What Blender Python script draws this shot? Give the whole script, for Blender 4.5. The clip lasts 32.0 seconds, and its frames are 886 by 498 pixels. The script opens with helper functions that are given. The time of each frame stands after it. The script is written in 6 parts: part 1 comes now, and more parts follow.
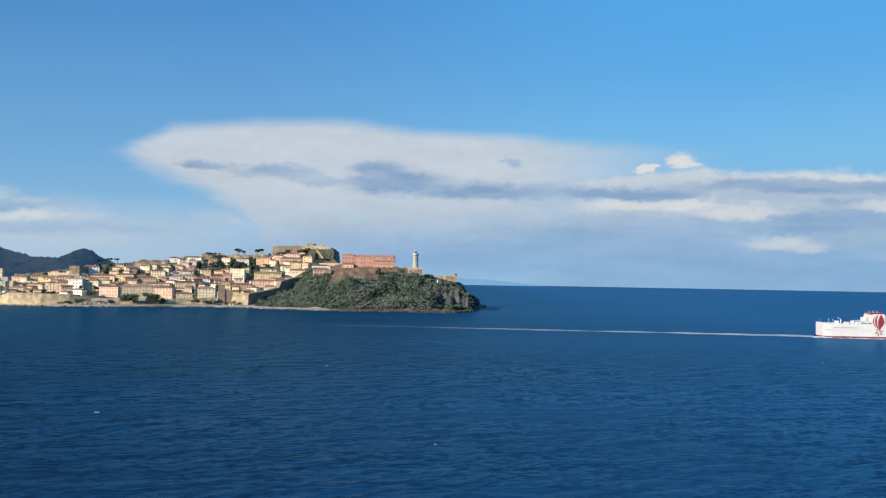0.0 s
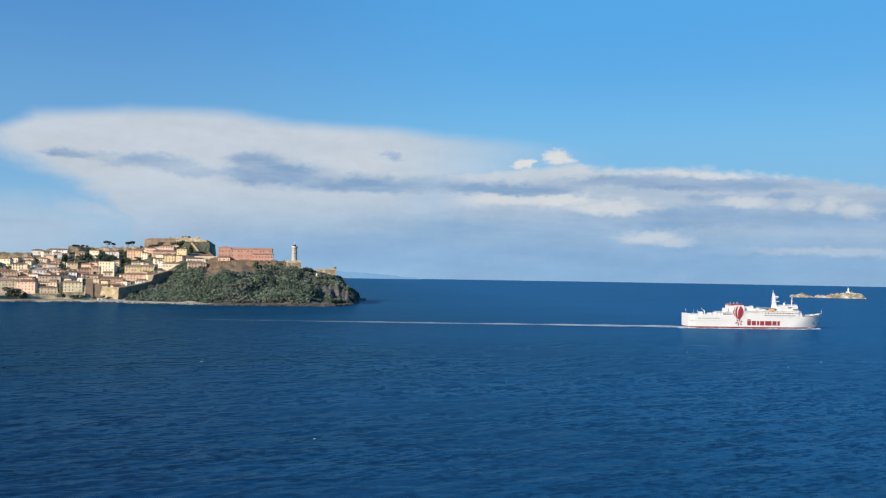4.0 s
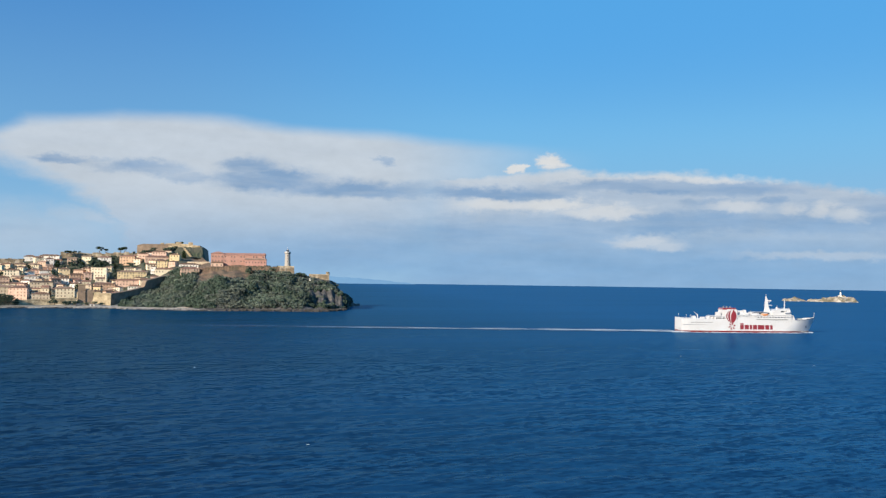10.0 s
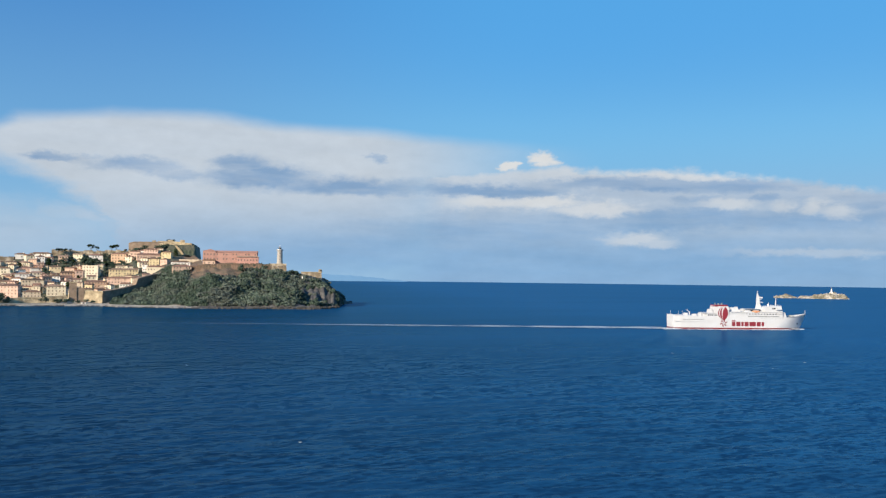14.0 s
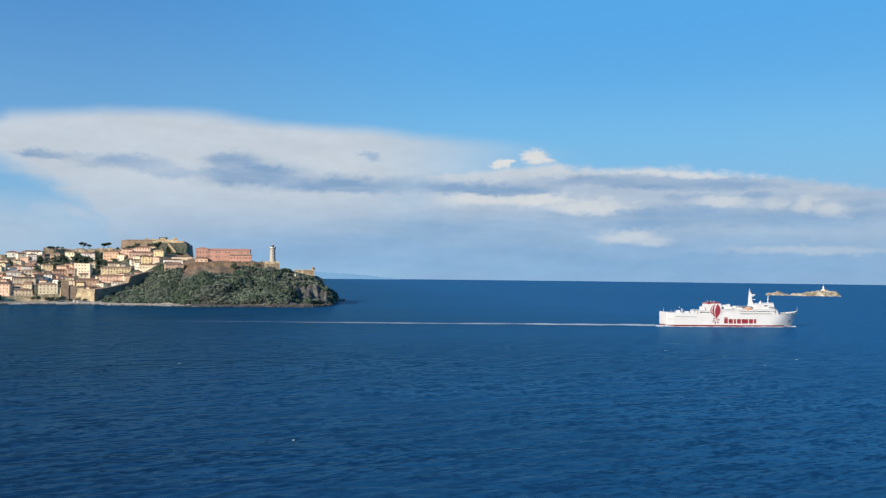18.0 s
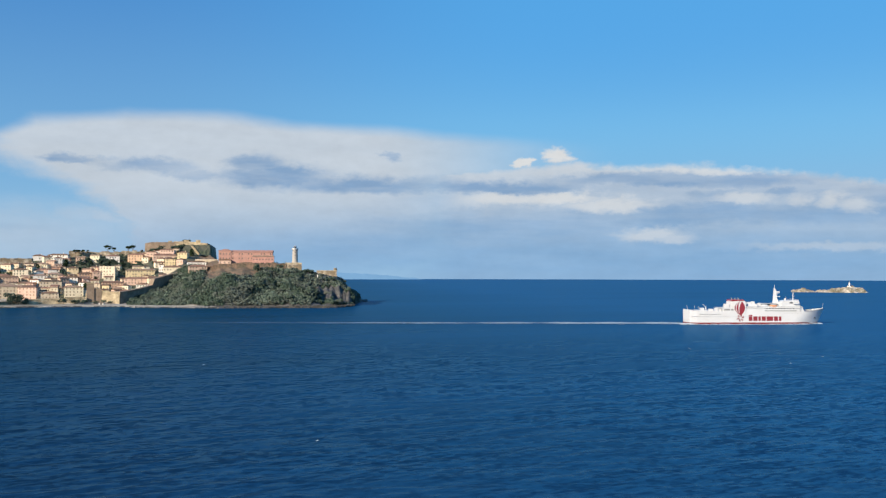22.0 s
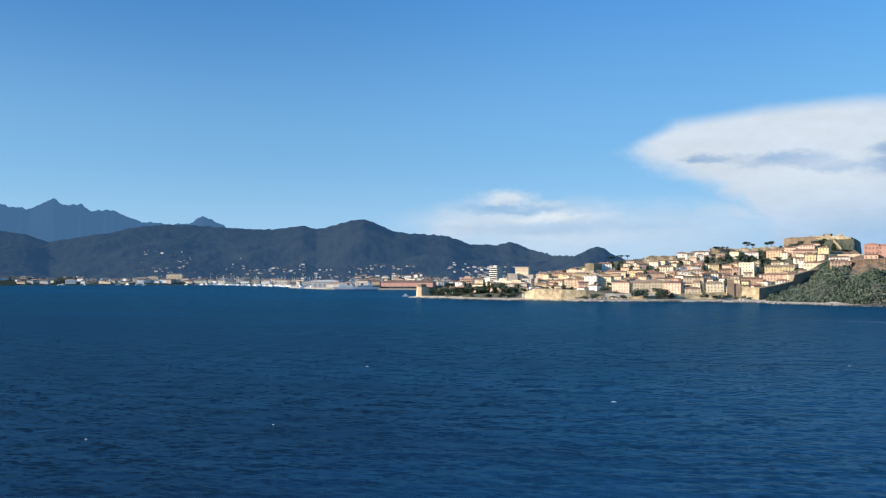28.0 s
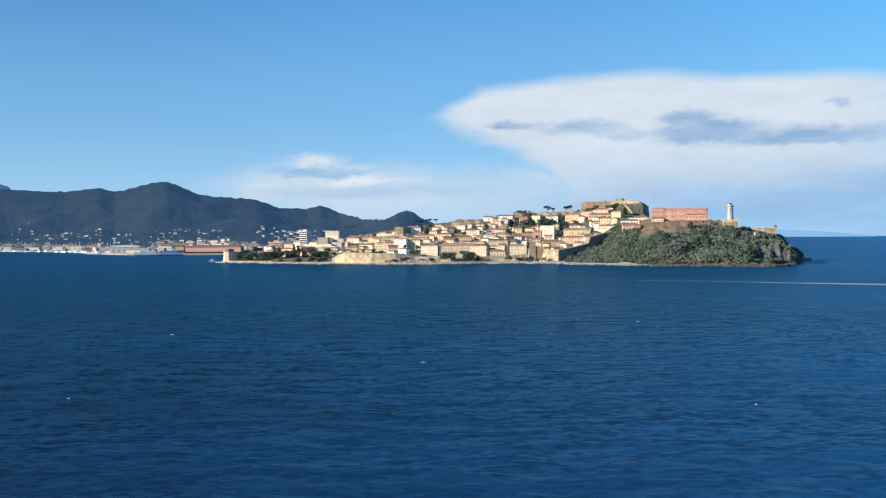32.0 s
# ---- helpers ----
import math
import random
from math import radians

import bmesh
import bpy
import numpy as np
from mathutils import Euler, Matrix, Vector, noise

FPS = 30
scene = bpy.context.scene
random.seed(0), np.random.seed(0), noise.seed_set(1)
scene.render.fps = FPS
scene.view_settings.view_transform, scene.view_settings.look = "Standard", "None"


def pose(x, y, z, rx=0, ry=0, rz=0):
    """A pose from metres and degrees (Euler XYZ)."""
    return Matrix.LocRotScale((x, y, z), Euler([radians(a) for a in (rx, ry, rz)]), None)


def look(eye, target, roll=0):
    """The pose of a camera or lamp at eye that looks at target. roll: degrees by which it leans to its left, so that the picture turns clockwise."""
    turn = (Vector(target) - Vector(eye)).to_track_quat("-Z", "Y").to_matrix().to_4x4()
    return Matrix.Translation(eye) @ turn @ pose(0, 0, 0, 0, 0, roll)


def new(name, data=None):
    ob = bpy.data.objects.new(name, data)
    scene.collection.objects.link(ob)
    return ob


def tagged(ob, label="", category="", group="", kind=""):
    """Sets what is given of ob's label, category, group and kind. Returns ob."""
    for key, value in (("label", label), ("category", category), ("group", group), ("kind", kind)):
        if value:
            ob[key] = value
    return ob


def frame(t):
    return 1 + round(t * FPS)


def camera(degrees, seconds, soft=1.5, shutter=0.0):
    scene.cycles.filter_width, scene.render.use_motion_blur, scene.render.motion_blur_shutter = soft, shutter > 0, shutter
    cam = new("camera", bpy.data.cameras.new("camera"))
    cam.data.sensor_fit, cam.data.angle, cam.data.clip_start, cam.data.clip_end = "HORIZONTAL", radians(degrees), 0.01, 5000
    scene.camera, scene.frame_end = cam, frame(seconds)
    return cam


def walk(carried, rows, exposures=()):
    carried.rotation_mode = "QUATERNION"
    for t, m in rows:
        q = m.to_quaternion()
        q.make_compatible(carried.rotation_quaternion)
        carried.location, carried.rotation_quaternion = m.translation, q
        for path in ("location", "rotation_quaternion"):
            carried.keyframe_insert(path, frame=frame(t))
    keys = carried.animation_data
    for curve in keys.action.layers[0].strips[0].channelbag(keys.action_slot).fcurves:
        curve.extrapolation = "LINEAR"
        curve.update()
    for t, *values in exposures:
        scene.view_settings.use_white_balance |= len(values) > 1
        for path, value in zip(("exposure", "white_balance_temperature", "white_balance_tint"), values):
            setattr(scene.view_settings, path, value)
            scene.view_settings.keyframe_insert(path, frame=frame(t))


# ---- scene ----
# A camera high on a ship's deck that turns where it is; metres, y ahead, sea at z = 0.
EYE = 36.3
cam = camera(52.42, 32.0, soft=1.35)
walk(cam, [
    (0, pose(0, 0, EYE, 91.81, -0.95, 0.00)),
    (0.5, pose(0, 0, EYE, 92.15, -1.41, -1.97)),
    (1, pose(0, 0, EYE, 92.16, -1.39, -2.11)),
    (1.5, pose(0, 0, EYE, 91.98, -1.30, -2.10)),
    (2, pose(0, 0, EYE, 91.69, -1.24, -3.17)),
    (2.5, pose(0, 0, EYE, 91.75, -1.16, -4.12)),
    (3, pose(0, 0, EYE, 91.97, -1.00, -4.45)),
    (3.5, pose(0, 0, EYE, 91.87, -1.18, -6.60)),
    (4, pose(0, 0, EYE, 91.50, -0.90, -7.63)),
    (4.5, pose(0, 0, EYE, 91.70, -0.99, -7.68)),
    (6.5, pose(0, 0, EYE, 91.97, -0.87, -7.73)),
    (7, pose(0, 0, EYE, 91.87, -0.80, -7.60)),
    (7.5, pose(0, 0, EYE, 91.95, -0.81, -7.81)),
    (8, pose(0, 0, EYE, 91.97, -0.86, -7.83)),
    (8.5, pose(0, 0, EYE, 91.80, -0.68, -7.74)),
    (9, pose(0, 0, EYE, 91.72, -0.70, -7.85)),
    (9.5, pose(0, 0, EYE, 91.74, -0.69, -7.99)),
    (10, pose(0, 0, EYE, 91.82, -0.74, -8.05)),
    (10.5, pose(0, 0, EYE, 91.82, -0.75, -8.19)),
    (11, pose(0, 0, EYE, 91.79, -0.81, -8.49)),
    (11.5, pose(0, 0, EYE, 91.71, -0.80, -8.51)),
    (12, pose(0, 0, EYE, 91.61, -0.66, -8.39)),
    (12.5, pose(0, 0, EYE, 91.49, -0.54, -8.16)),
    (13, pose(0, 0, EYE, 91.61, -0.61, -8.35)),
    (13.5, pose(0, 0, EYE, 91.58, -0.62, -8.28)),
    (14, pose(0, 0, EYE, 91.66, -0.67, -8.53)),
    (14.5, pose(0, 0, EYE, 91.73, -0.73, -8.65)),
    (16.5, pose(0, 0, EYE, 91.58, -0.56, -8.74)),
    (17, pose(0, 0, EYE, 91.56, -0.60, -8.84)),
    (17.5, pose(0, 0, EYE, 91.67, -0.64, -8.97)),
    (18, pose(0, 0, EYE, 91.52, -0.61, -8.97)),
    (18.5, pose(0, 0, EYE, 91.53, -0.58, -8.98)),
    (19, pose(0, 0, EYE, 91.52, -0.58, -8.93)),
    (19.5, pose(0, 0, EYE, 91.41, -0.46, -8.06)),
    (20, pose(0, 0, EYE, 91.51, -0.41, -7.76)),
    (20.5, pose(0, 0, EYE, 91.53, -0.38, -7.73)),
    (21, pose(0, 0, EYE, 91.56, -0.30, -7.89)),
    (21.5, pose(0, 0, EYE, 91.55, -0.23, -7.95)),
    (22, pose(0, 0, EYE, 91.49, -0.10, -7.58)),
    (22.5, pose(0, 0, EYE, 91.48, -0.04, -6.41)),
    (23, pose(0, 0, EYE, 91.26, 0.58, -3.06)),
    (23.5, pose(0, 0, EYE, 90.79, 1.66, 2.69)),
    (24, pose(0, 0, EYE, 89.00, 2.26, 10.69)),
    (24.5, pose(0, 0, EYE, 90.03, 1.54, 15.75)),
    (25, pose(0, 0, EYE, 91.54, 1.27, 21.49)),
    (25.5, pose(0, 0, EYE, 91.05, 1.56, 26.07)),
    (26, pose(0, 0, EYE, 91.26, 1.15, 28.72)),
    (26.5, pose(0, 0, EYE, 91.73, 0.97, 29.85)),
    (28.5, pose(0, 0, EYE, 91.12, 0.07, 31.68)),
    (29, pose(0, 0, EYE, 90.75, 0.00, 30.90)),
    (29.5, pose(0, 0, EYE, 90.40, 0.04, 29.83)),
    (30, pose(0, 0, EYE, 89.82, 0.15, 27.53)),
    (30.5, pose(0, 0, EYE, 88.82, 0.57, 24.53)),
    (31, pose(0, 0, EYE, 88.39, 0.67, 22.21)),
    (31.5, pose(0, 0, EYE, 88.50, 0.61, 20.24)),
    (32, pose(0, 0, EYE, 88.90, 0.42, 19.47)),
], [(0, 0.79), (22.3, 0.79), (24, 0.88), (26.5, 1.05), (32, 1.10)])

# ---- world, sun ----
SUN_AZ, SUN_EL = 130.0, 22.0          # degrees: to the left of straight ahead, and up
world = bpy.data.worlds.new("world")
scene.world = world
world.use_nodes = True
WN, WL = world.node_tree.nodes, world.node_tree.links
WN.clear()


def wnode(kind, **values):
    n = WN.new(kind)
    for k, v in values.items():
        n.inputs[int(k[1:])].default_value = v
    return n


def wmath(op, a, b=None, clamp=False):
    n = WN.new("ShaderNodeMath")
    n.operation, n.use_clamp = op, clamp
    for i, v in enumerate((a, b)):
        if v is None:
            continue
        if isinstance(v, (int, float)):
            n.inputs[i].default_value = v
        else:
            WL.new(v, n.inputs[i])
    return n.outputs[0]


def wvec(op, a, b):
    n = WN.new("ShaderNodeVectorMath")
    n.operation = op
    for i, v in enumerate((a, b)):
        if isinstance(v, tuple):
            n.inputs[i].default_value = v
        else:
            WL.new(v, n.inputs[i])
    return n.outputs["Value"] if op == "LENGTH" else n.outputs[0]


def wsmooth(v, lo, hi, to=1.0):
    n = WN.new("ShaderNodeMapRange")
    n.interpolation_type = "SMOOTHSTEP"
    WL.new(v, n.inputs[0])
    n.inputs[1].default_value, n.inputs[2].default_value = lo, hi
    n.inputs[3].default_value, n.inputs[4].default_value = 0.0, to
    return n.outputs[0]


def wnoise(vec, scale, detail=5.0, rough=0.55):
    n = WN.new("ShaderNodeTexNoise")
    WL.new(vec, n.inputs["Vector"])
    n.inputs["Scale"].default_value, n.inputs["Detail"].default_value = scale, detail
    n.inputs["Roughness"].default_value = rough
    return n


def wmix(fac, a, b):
    n = WN.new("ShaderNodeMix")
    n.data_type = "RGBA"
    for i, v in ((0, fac), (6, a), (7, b)):
        if isinstance(v, (float, tuple)):
            n.inputs[i].default_value = v
        else:
            WL.new(v, n.inputs[i])
    return n.outputs[2]


def wcurve(x, lo, hi, top, pairs):
    """A bent line: x in degrees from lo to hi gives degrees up to top."""
    n = WN.new("ShaderNodeValToRGB")
    WL.new(wmath("DIVIDE", wmath("SUBTRACT", x, lo), hi - lo), n.inputs[0])
    e = n.color_ramp.elements
    while len(e) < len(pairs):
        e.new(0.5)
    for s, (px, v) in zip(e, pairs):
        s.position = (px - lo) / (hi - lo)
        s.color = (v / top,) * 3 + (1,)
    return wmath("MULTIPLY", n.outputs[0], top)


sky = WN.new("ShaderNodeTexSky")
sky.sky_type, sky.sun_disc = "NISHITA", False
sky.sun_elevation, sky.sun_rotation = radians(SUN_EL), radians(-SUN_AZ)
sky.air_density, sky.dust_density, sky.ozone_density = 1.15, 0.4, 1.6
coord = WN.new("ShaderNodeTexCoord")
sep = WN.new("ShaderNodeSeparateXYZ")
WL.new(coord.outputs["Generated"], sep.inputs[0])
az = wmath("MULTIPLY", wmath("ARCTAN2", wmath("MULTIPLY", sep.outputs[0], -1.0), sep.outputs[1]), 57.29578)
el = wmath("MULTIPLY", wmath("ARCSINE", sep.outputs[2]), 57.29578)
flat = WN.new("ShaderNodeCombineXYZ")
WL.new(az, flat.inputs[0]), WL.new(el, flat.inputs[1])
sky_at = flat.outputs[0]
stretched = wvec("MULTIPLY", sky_at, (0.3, 1.0, 1.0))
billow = wnoise(stretched, 0.55, 6.0)
fine = wnoise(wvec("MULTIPLY", sky_at, (0.6, 1.0, 1.0)), 1.5, 7.0, 0.6)
shift = wvec("MULTIPLY", wvec("SUBTRACT", billow.outputs["Color"], (0.5, 0.5, 0.5)), (5.0, 1.5, 0.0))
shift2 = wvec("MULTIPLY", wvec("SUBTRACT", fine.outputs["Color"], (0.5, 0.5, 0.5)), (1.6, 0.75, 0.0))
curl = wnoise(wvec("MULTIPLY", sky_at, (0.7, 1.0, 1.0)), 3.4, 6.0, 0.62)
shift3 = wvec("MULTIPLY", wvec("SUBTRACT", curl.outputs["Color"], (0.5, 0.5, 0.5)), (0.45, 0.3, 0.0))
puffed = wvec("ADD", wvec("ADD", sky_at, wvec("ADD", shift, shift3)), shift2)          # for ragged clouds
smooth_at = wvec("ADD", sky_at, wvec("MULTIPLY", shift, (0.4, 0.35, 0.0)))   # for the smooth anvil


def blobs(where, rows):
    """Soft ovals of cloud: azimuth, elevation, half width, half height, softness, strength."""
    total = None
    for a, e, ra, re, soft, k in rows:
        d = wvec("LENGTH", wvec("MULTIPLY", wvec("SUBTRACT", where, (a, e, 0.0)), (1 / ra, 1 / re, 0.0)), (0.0, 0.0, 0.0))
        m = wsmooth(d, 1 + soft, 1 - soft, k)
        total = m if total is None else wmath("MAXIMUM", total, m)
    return total


ssep = WN.new("ShaderNodeSeparateXYZ")
WL.new(smooth_at, ssep.inputs[0])
psep = WN.new("ShaderNodeSeparateXYZ")
WL.new(puffed, psep.inputs[0])
anvil_top = wcurve(ssep.outputs[0], -40, 24, 12, [(-40, 7.2), (-14.5, 8.5), (-9.4, 8.9), (-4, 9.3), (1.4, 9.5), (6.8, 9.95), (12, 9.85), (17, 9.2), (20.5, 7.55), (24, 6.0)])
anvil_bot = wcurve(psep.outputs[0], -40, 24, 12, [(-40, 0.0), (10.5, 0.0), (12.6, 3.6), (14.4, 4.9), (17, 6.0), (20.5, 7.3), (24, 8.0)])
anvil = wmath("MULTIPLY", wsmooth(wmath("SUBTRACT", anvil_top, ssep.outputs[1]), -0.15, 0.9),
              wsmooth(wmath("SUBTRACT", psep.outputs[1], anvil_bot), -0.9, 1.3))
fade = wsmooth(az, -19.0, -3.0)                                   # the anvil thins out towards the open sea
anvil = wmath("MULTIPLY", anvil, fade)
bank_top = wcurve(wmath("ADD", az, wmath("MULTIPLY", wmath("SUBTRACT", fine.outputs["Fac"], 0.5), 1.5)), -50, 0, 12,
                  [(-50, 4.2), (-34, 5.3), (-31.5, 5.8), (-26.5, 6.35), (-23.9, 6.75), (-18.8, 6.75), (-15.6, 7.1), (-11, 6.7), (-7, 6.6), (0, 6.0)])
bank = wmath("MULTIPLY", wsmooth(wmath("SUBTRACT", wmath("ADD", bank_top, wmath("MULTIPLY", wmath("SUBTRACT", fine.outputs["Fac"], 0.5), 0.85)), el), -0.14, 0.5),
             wsmooth(az, -2.0, -9.0))
puffs = blobs(puffed, [
    (-14.9, 7.35, 1.0, 0.5, 0.4, 1.0), (-12.7, 6.95, 0.7, 0.35, 0.4, 1.0), (14.4, 3.3, 1.6, 0.6, 0.8, 0.6),
    (24.5, 3.2, 4.8, 0.5, 0.5, 0.8), (27.3, 4.45, 2.2, 0.5, 0.5, 0.7), (24.8, 4.0, 2.0, 0.45, 0.5, 0.65), (26.5, 3.0, 6.5, 1.3, 0.5, 0.72), (22.5, 2.2, 6.5, 1.2, 0.6, 0.75), (30.5, 2.6, 2.4, 0.7, 0.5, 0.8),
    (21.5, 2.9, 4.5, 0.35, 0.8, 0.6), (28.5, 2.4, 3.0, 0.8, 0.9, 0.55), (24.0, 1.6, 7.0, 1.3, 0.9, 0.6), (16.5, 1.9, 6.0, 1.5, 0.9, 0.75),
    (13.3, 3.3, 1.3, 0.55, 0.9, 0.8), (11.5, 2.9, 2.0, 0.8, 0.8, 0.7)])
cover = wmath("MAXIMUM", wmath("MAXIMUM", anvil, bank), puffs)
shade = blobs(puffed, [
    (14.3, 6.85, 1.7, 0.28, 0.5, 0.8), (10.2, 6.5, 2.0, 0.45, 0.6, 0.75), (8.4, 6.05, 2.0, 0.3, 0.6, 0.6), (3.2, 5.95, 3.4, 0.55, 0.6, 0.9), (3.9, 6.6, 1.6, 0.6, 0.6, 0.8),
    (-4.0, 7.3, 0.7, 0.25, 0.5, 0.6), (-3.0, 5.6, 6.5, 0.5, 0.7, 0.85), (-10.5, 5.5, 7.0, 0.45, 0.7, 0.9),
    (-22.0, 5.7, 9.0, 0.55, 0.6, 0.8), (-25.0, 3.6, 13.0, 0.75, 0.7, 0.85), (-12.0, 2.6, 9.0, 1.2, 0.8, 0.7),
    (-5.0, 1.0, 9.0, 1.6, 0.8, 0.8), (-22.0, 0.9, 16.0, 1.4, 0.8, 0.85), (-33.0, 4.6, 5.0, 0.6, 0.7, 0.7), (-16.6, 4.55, 1.3, 0.35, 0.8, 0.7), (-24.6, 4.75, 2.0, 0.4, 0.8, 0.75), (-28.2, 4.9, 1.1, 0.35, 0.8, 0.7), (-21.0, 4.0, 1.8, 0.3, 0.8, 0.6), (-9.0, 3.9, 2.2, 0.4, 0.8, 0.5), (-21.0, 4.8, 15.0, 1.3, 0.6, 0.38), (26.8, 3.95, 3.5, 0.25, 0.6, 0.8), (25.0, 2.5, 7.0, 0.4, 0.7, 0.4)])
glint = blobs(puffed, [
    (-14.9, 7.45, 1.0, 0.4, 0.4, 0.9), (-12.7, 7.0, 0.7, 0.3, 0.4, 0.9), (-20.4, 2.5, 2.2, 0.42, 0.6, 0.75), (-21.8, 2.2, 1.4, 0.3, 0.7, 0.65), (-11.7, 4.7, 3.0, 0.4, 0.6, 0.7),
    (-18.0, 4.35, 2.8, 0.4, 0.6, 0.7), (-31.4, 4.55, 0.7, 0.4, 0.8, 0.55), (-32.4, 4.0, 0.9, 0.4, 0.8, 0.5), (-29.6, 4.5, 0.7, 0.3, 0.8, 0.4), (-15.0, 4.8, 2.2, 0.3, 0.6, 0.8), (-26.0, 4.6, 1.6, 0.3, 0.6, 0.5), (-24.0, 6.45, 8.0, 0.3, 0.7, 0.45), (25.0, 3.35, 1.6, 0.2, 0.5, 0.8), (27.4, 4.6, 1.4, 0.22, 0.5, 0.6),
    (-31.0, 1.6, 5.0, 0.25, 0.7, 0.5), (25.0, 3.3, 2.0, 0.2, 0.6, 0.6)])
haze = wsmooth(el, 7.5, -1.0, 0.9)                               # pale air low over the sea
deep = wmix(wsmooth(el, 2.0, 22.0), (1.75, 4.45, 7.6, 1), (0.46, 2.5, 6.5, 1))   # a clear, washed winter blue
deep = wmix(wsmooth(el, 25.0, 80.0), deep, (0.35, 1.5, 4.2, 1))
deep = wmix(wmath("MULTIPLY", wsmooth(az, 8.0, 75.0, 0.6), wsmooth(el, 22.0, 3.0)), deep, (2.3, 5.4, 8.6, 1))                  # brighter towards the sun's side
deep = wmix(wmath("MULTIPLY", wsmooth(az, 8.0, 55.0, 0.6), wsmooth(el, 6.0, 20.0)), deep, (0.34, 1.9, 5.2, 1))       # deeper again high over the hills
deep = wmix(wmath("MULTIPLY", wsmooth(az, 14.0, -18.0, 0.9), wsmooth(el, 5.0, 16.0)), deep, (0.58, 3.0, 7.3, 1))
clear = wmix(0.88, sky.outputs[0], deep)
clear = wvec("MULTIPLY", clear, wmix(wmath("MULTIPLY", wsmooth(az, 16.0, -14.0), wsmooth(el, 3.5, 10.0)), (1, 1, 1, 1), (1.20, 1.27, 1.15, 1)))   # lightest over the open sea
clear = wvec("MULTIPLY", clear, wmix(wsmooth(az, 14.0, 48.0), (1, 1, 1, 1), (0.85, 0.85, 0.86, 1)))
clear = wmix(haze, clear, (3.5, 5.6, 7.7, 1))
streak = wnoise(wvec("MULTIPLY", sky_at, (0.16, 1.0, 1.0)), 1.2, 4.0, 0.5)
torn = wsmooth(streak.outputs["Fac"], 0.25, 0.75)
grey = wmath("MULTIPLY", wmath("MULTIPLY", wmath("ADD", shade, 0.08), wmath("ADD", 0.6, wmath("MULTIPLY", torn, 0.6))), wmath("SUBTRACT", 1.0, glint), True)
grain = wmath("ADD", wmath("ADD", 0.80, wmath("MULTIPLY", billow.outputs["Fac"], 0.26)), wmath("MULTIPLY", fine.outputs["Fac"], 0.14))
cloud = wmix(grey, (5.95, 6.55, 7.2, 1), (2.5, 3.85, 5.85, 1))
cloud = wmix(glint, cloud, (7.6, 7.6, 7.5, 1))
low = wmath("MULTIPLY", wsmooth(el, 6.0, 0.2, 0.86), wsmooth(az, 30.0, 4.0))
cloud = wmix(wmath("MULTIPLY", low, wmath("SUBTRACT", 1.0, wmath("MULTIPLY", glint, 0.6))), cloud, (2.4, 4.35, 6.85, 1))
tone = WN.new("ShaderNodeVectorMath")
tone.operation = "SCALE"
WL.new(cloud, tone.inputs[0]), WL.new(grain, tone.inputs["Scale"])
final = wmix(wmath("MULTIPLY", cover, 0.96), clear, tone.outputs[0])
back = wnode("ShaderNodeBackground")
back.inputs[1].default_value = 0.0565
WL.new(final, back.inputs[0])
wout = WN.new("ShaderNodeOutputWorld")
WL.new(back.outputs[0], wout.inputs[0])

sun = new("sun", bpy.data.lights.new("sun", "SUN"))
sun.data.energy, sun.data.angle, sun.data.color = 5.0, radians(0.6), (1.0, 0.86, 0.68)
sa, se = radians(SUN_AZ), radians(SUN_EL)
sun.matrix_world = look((-math.sin(sa) * math.cos(se) * 900, math.cos(sa) * math.cos(se) * 900, math.sin(se) * 900), (0, 0, 0))

# ---- materials ----


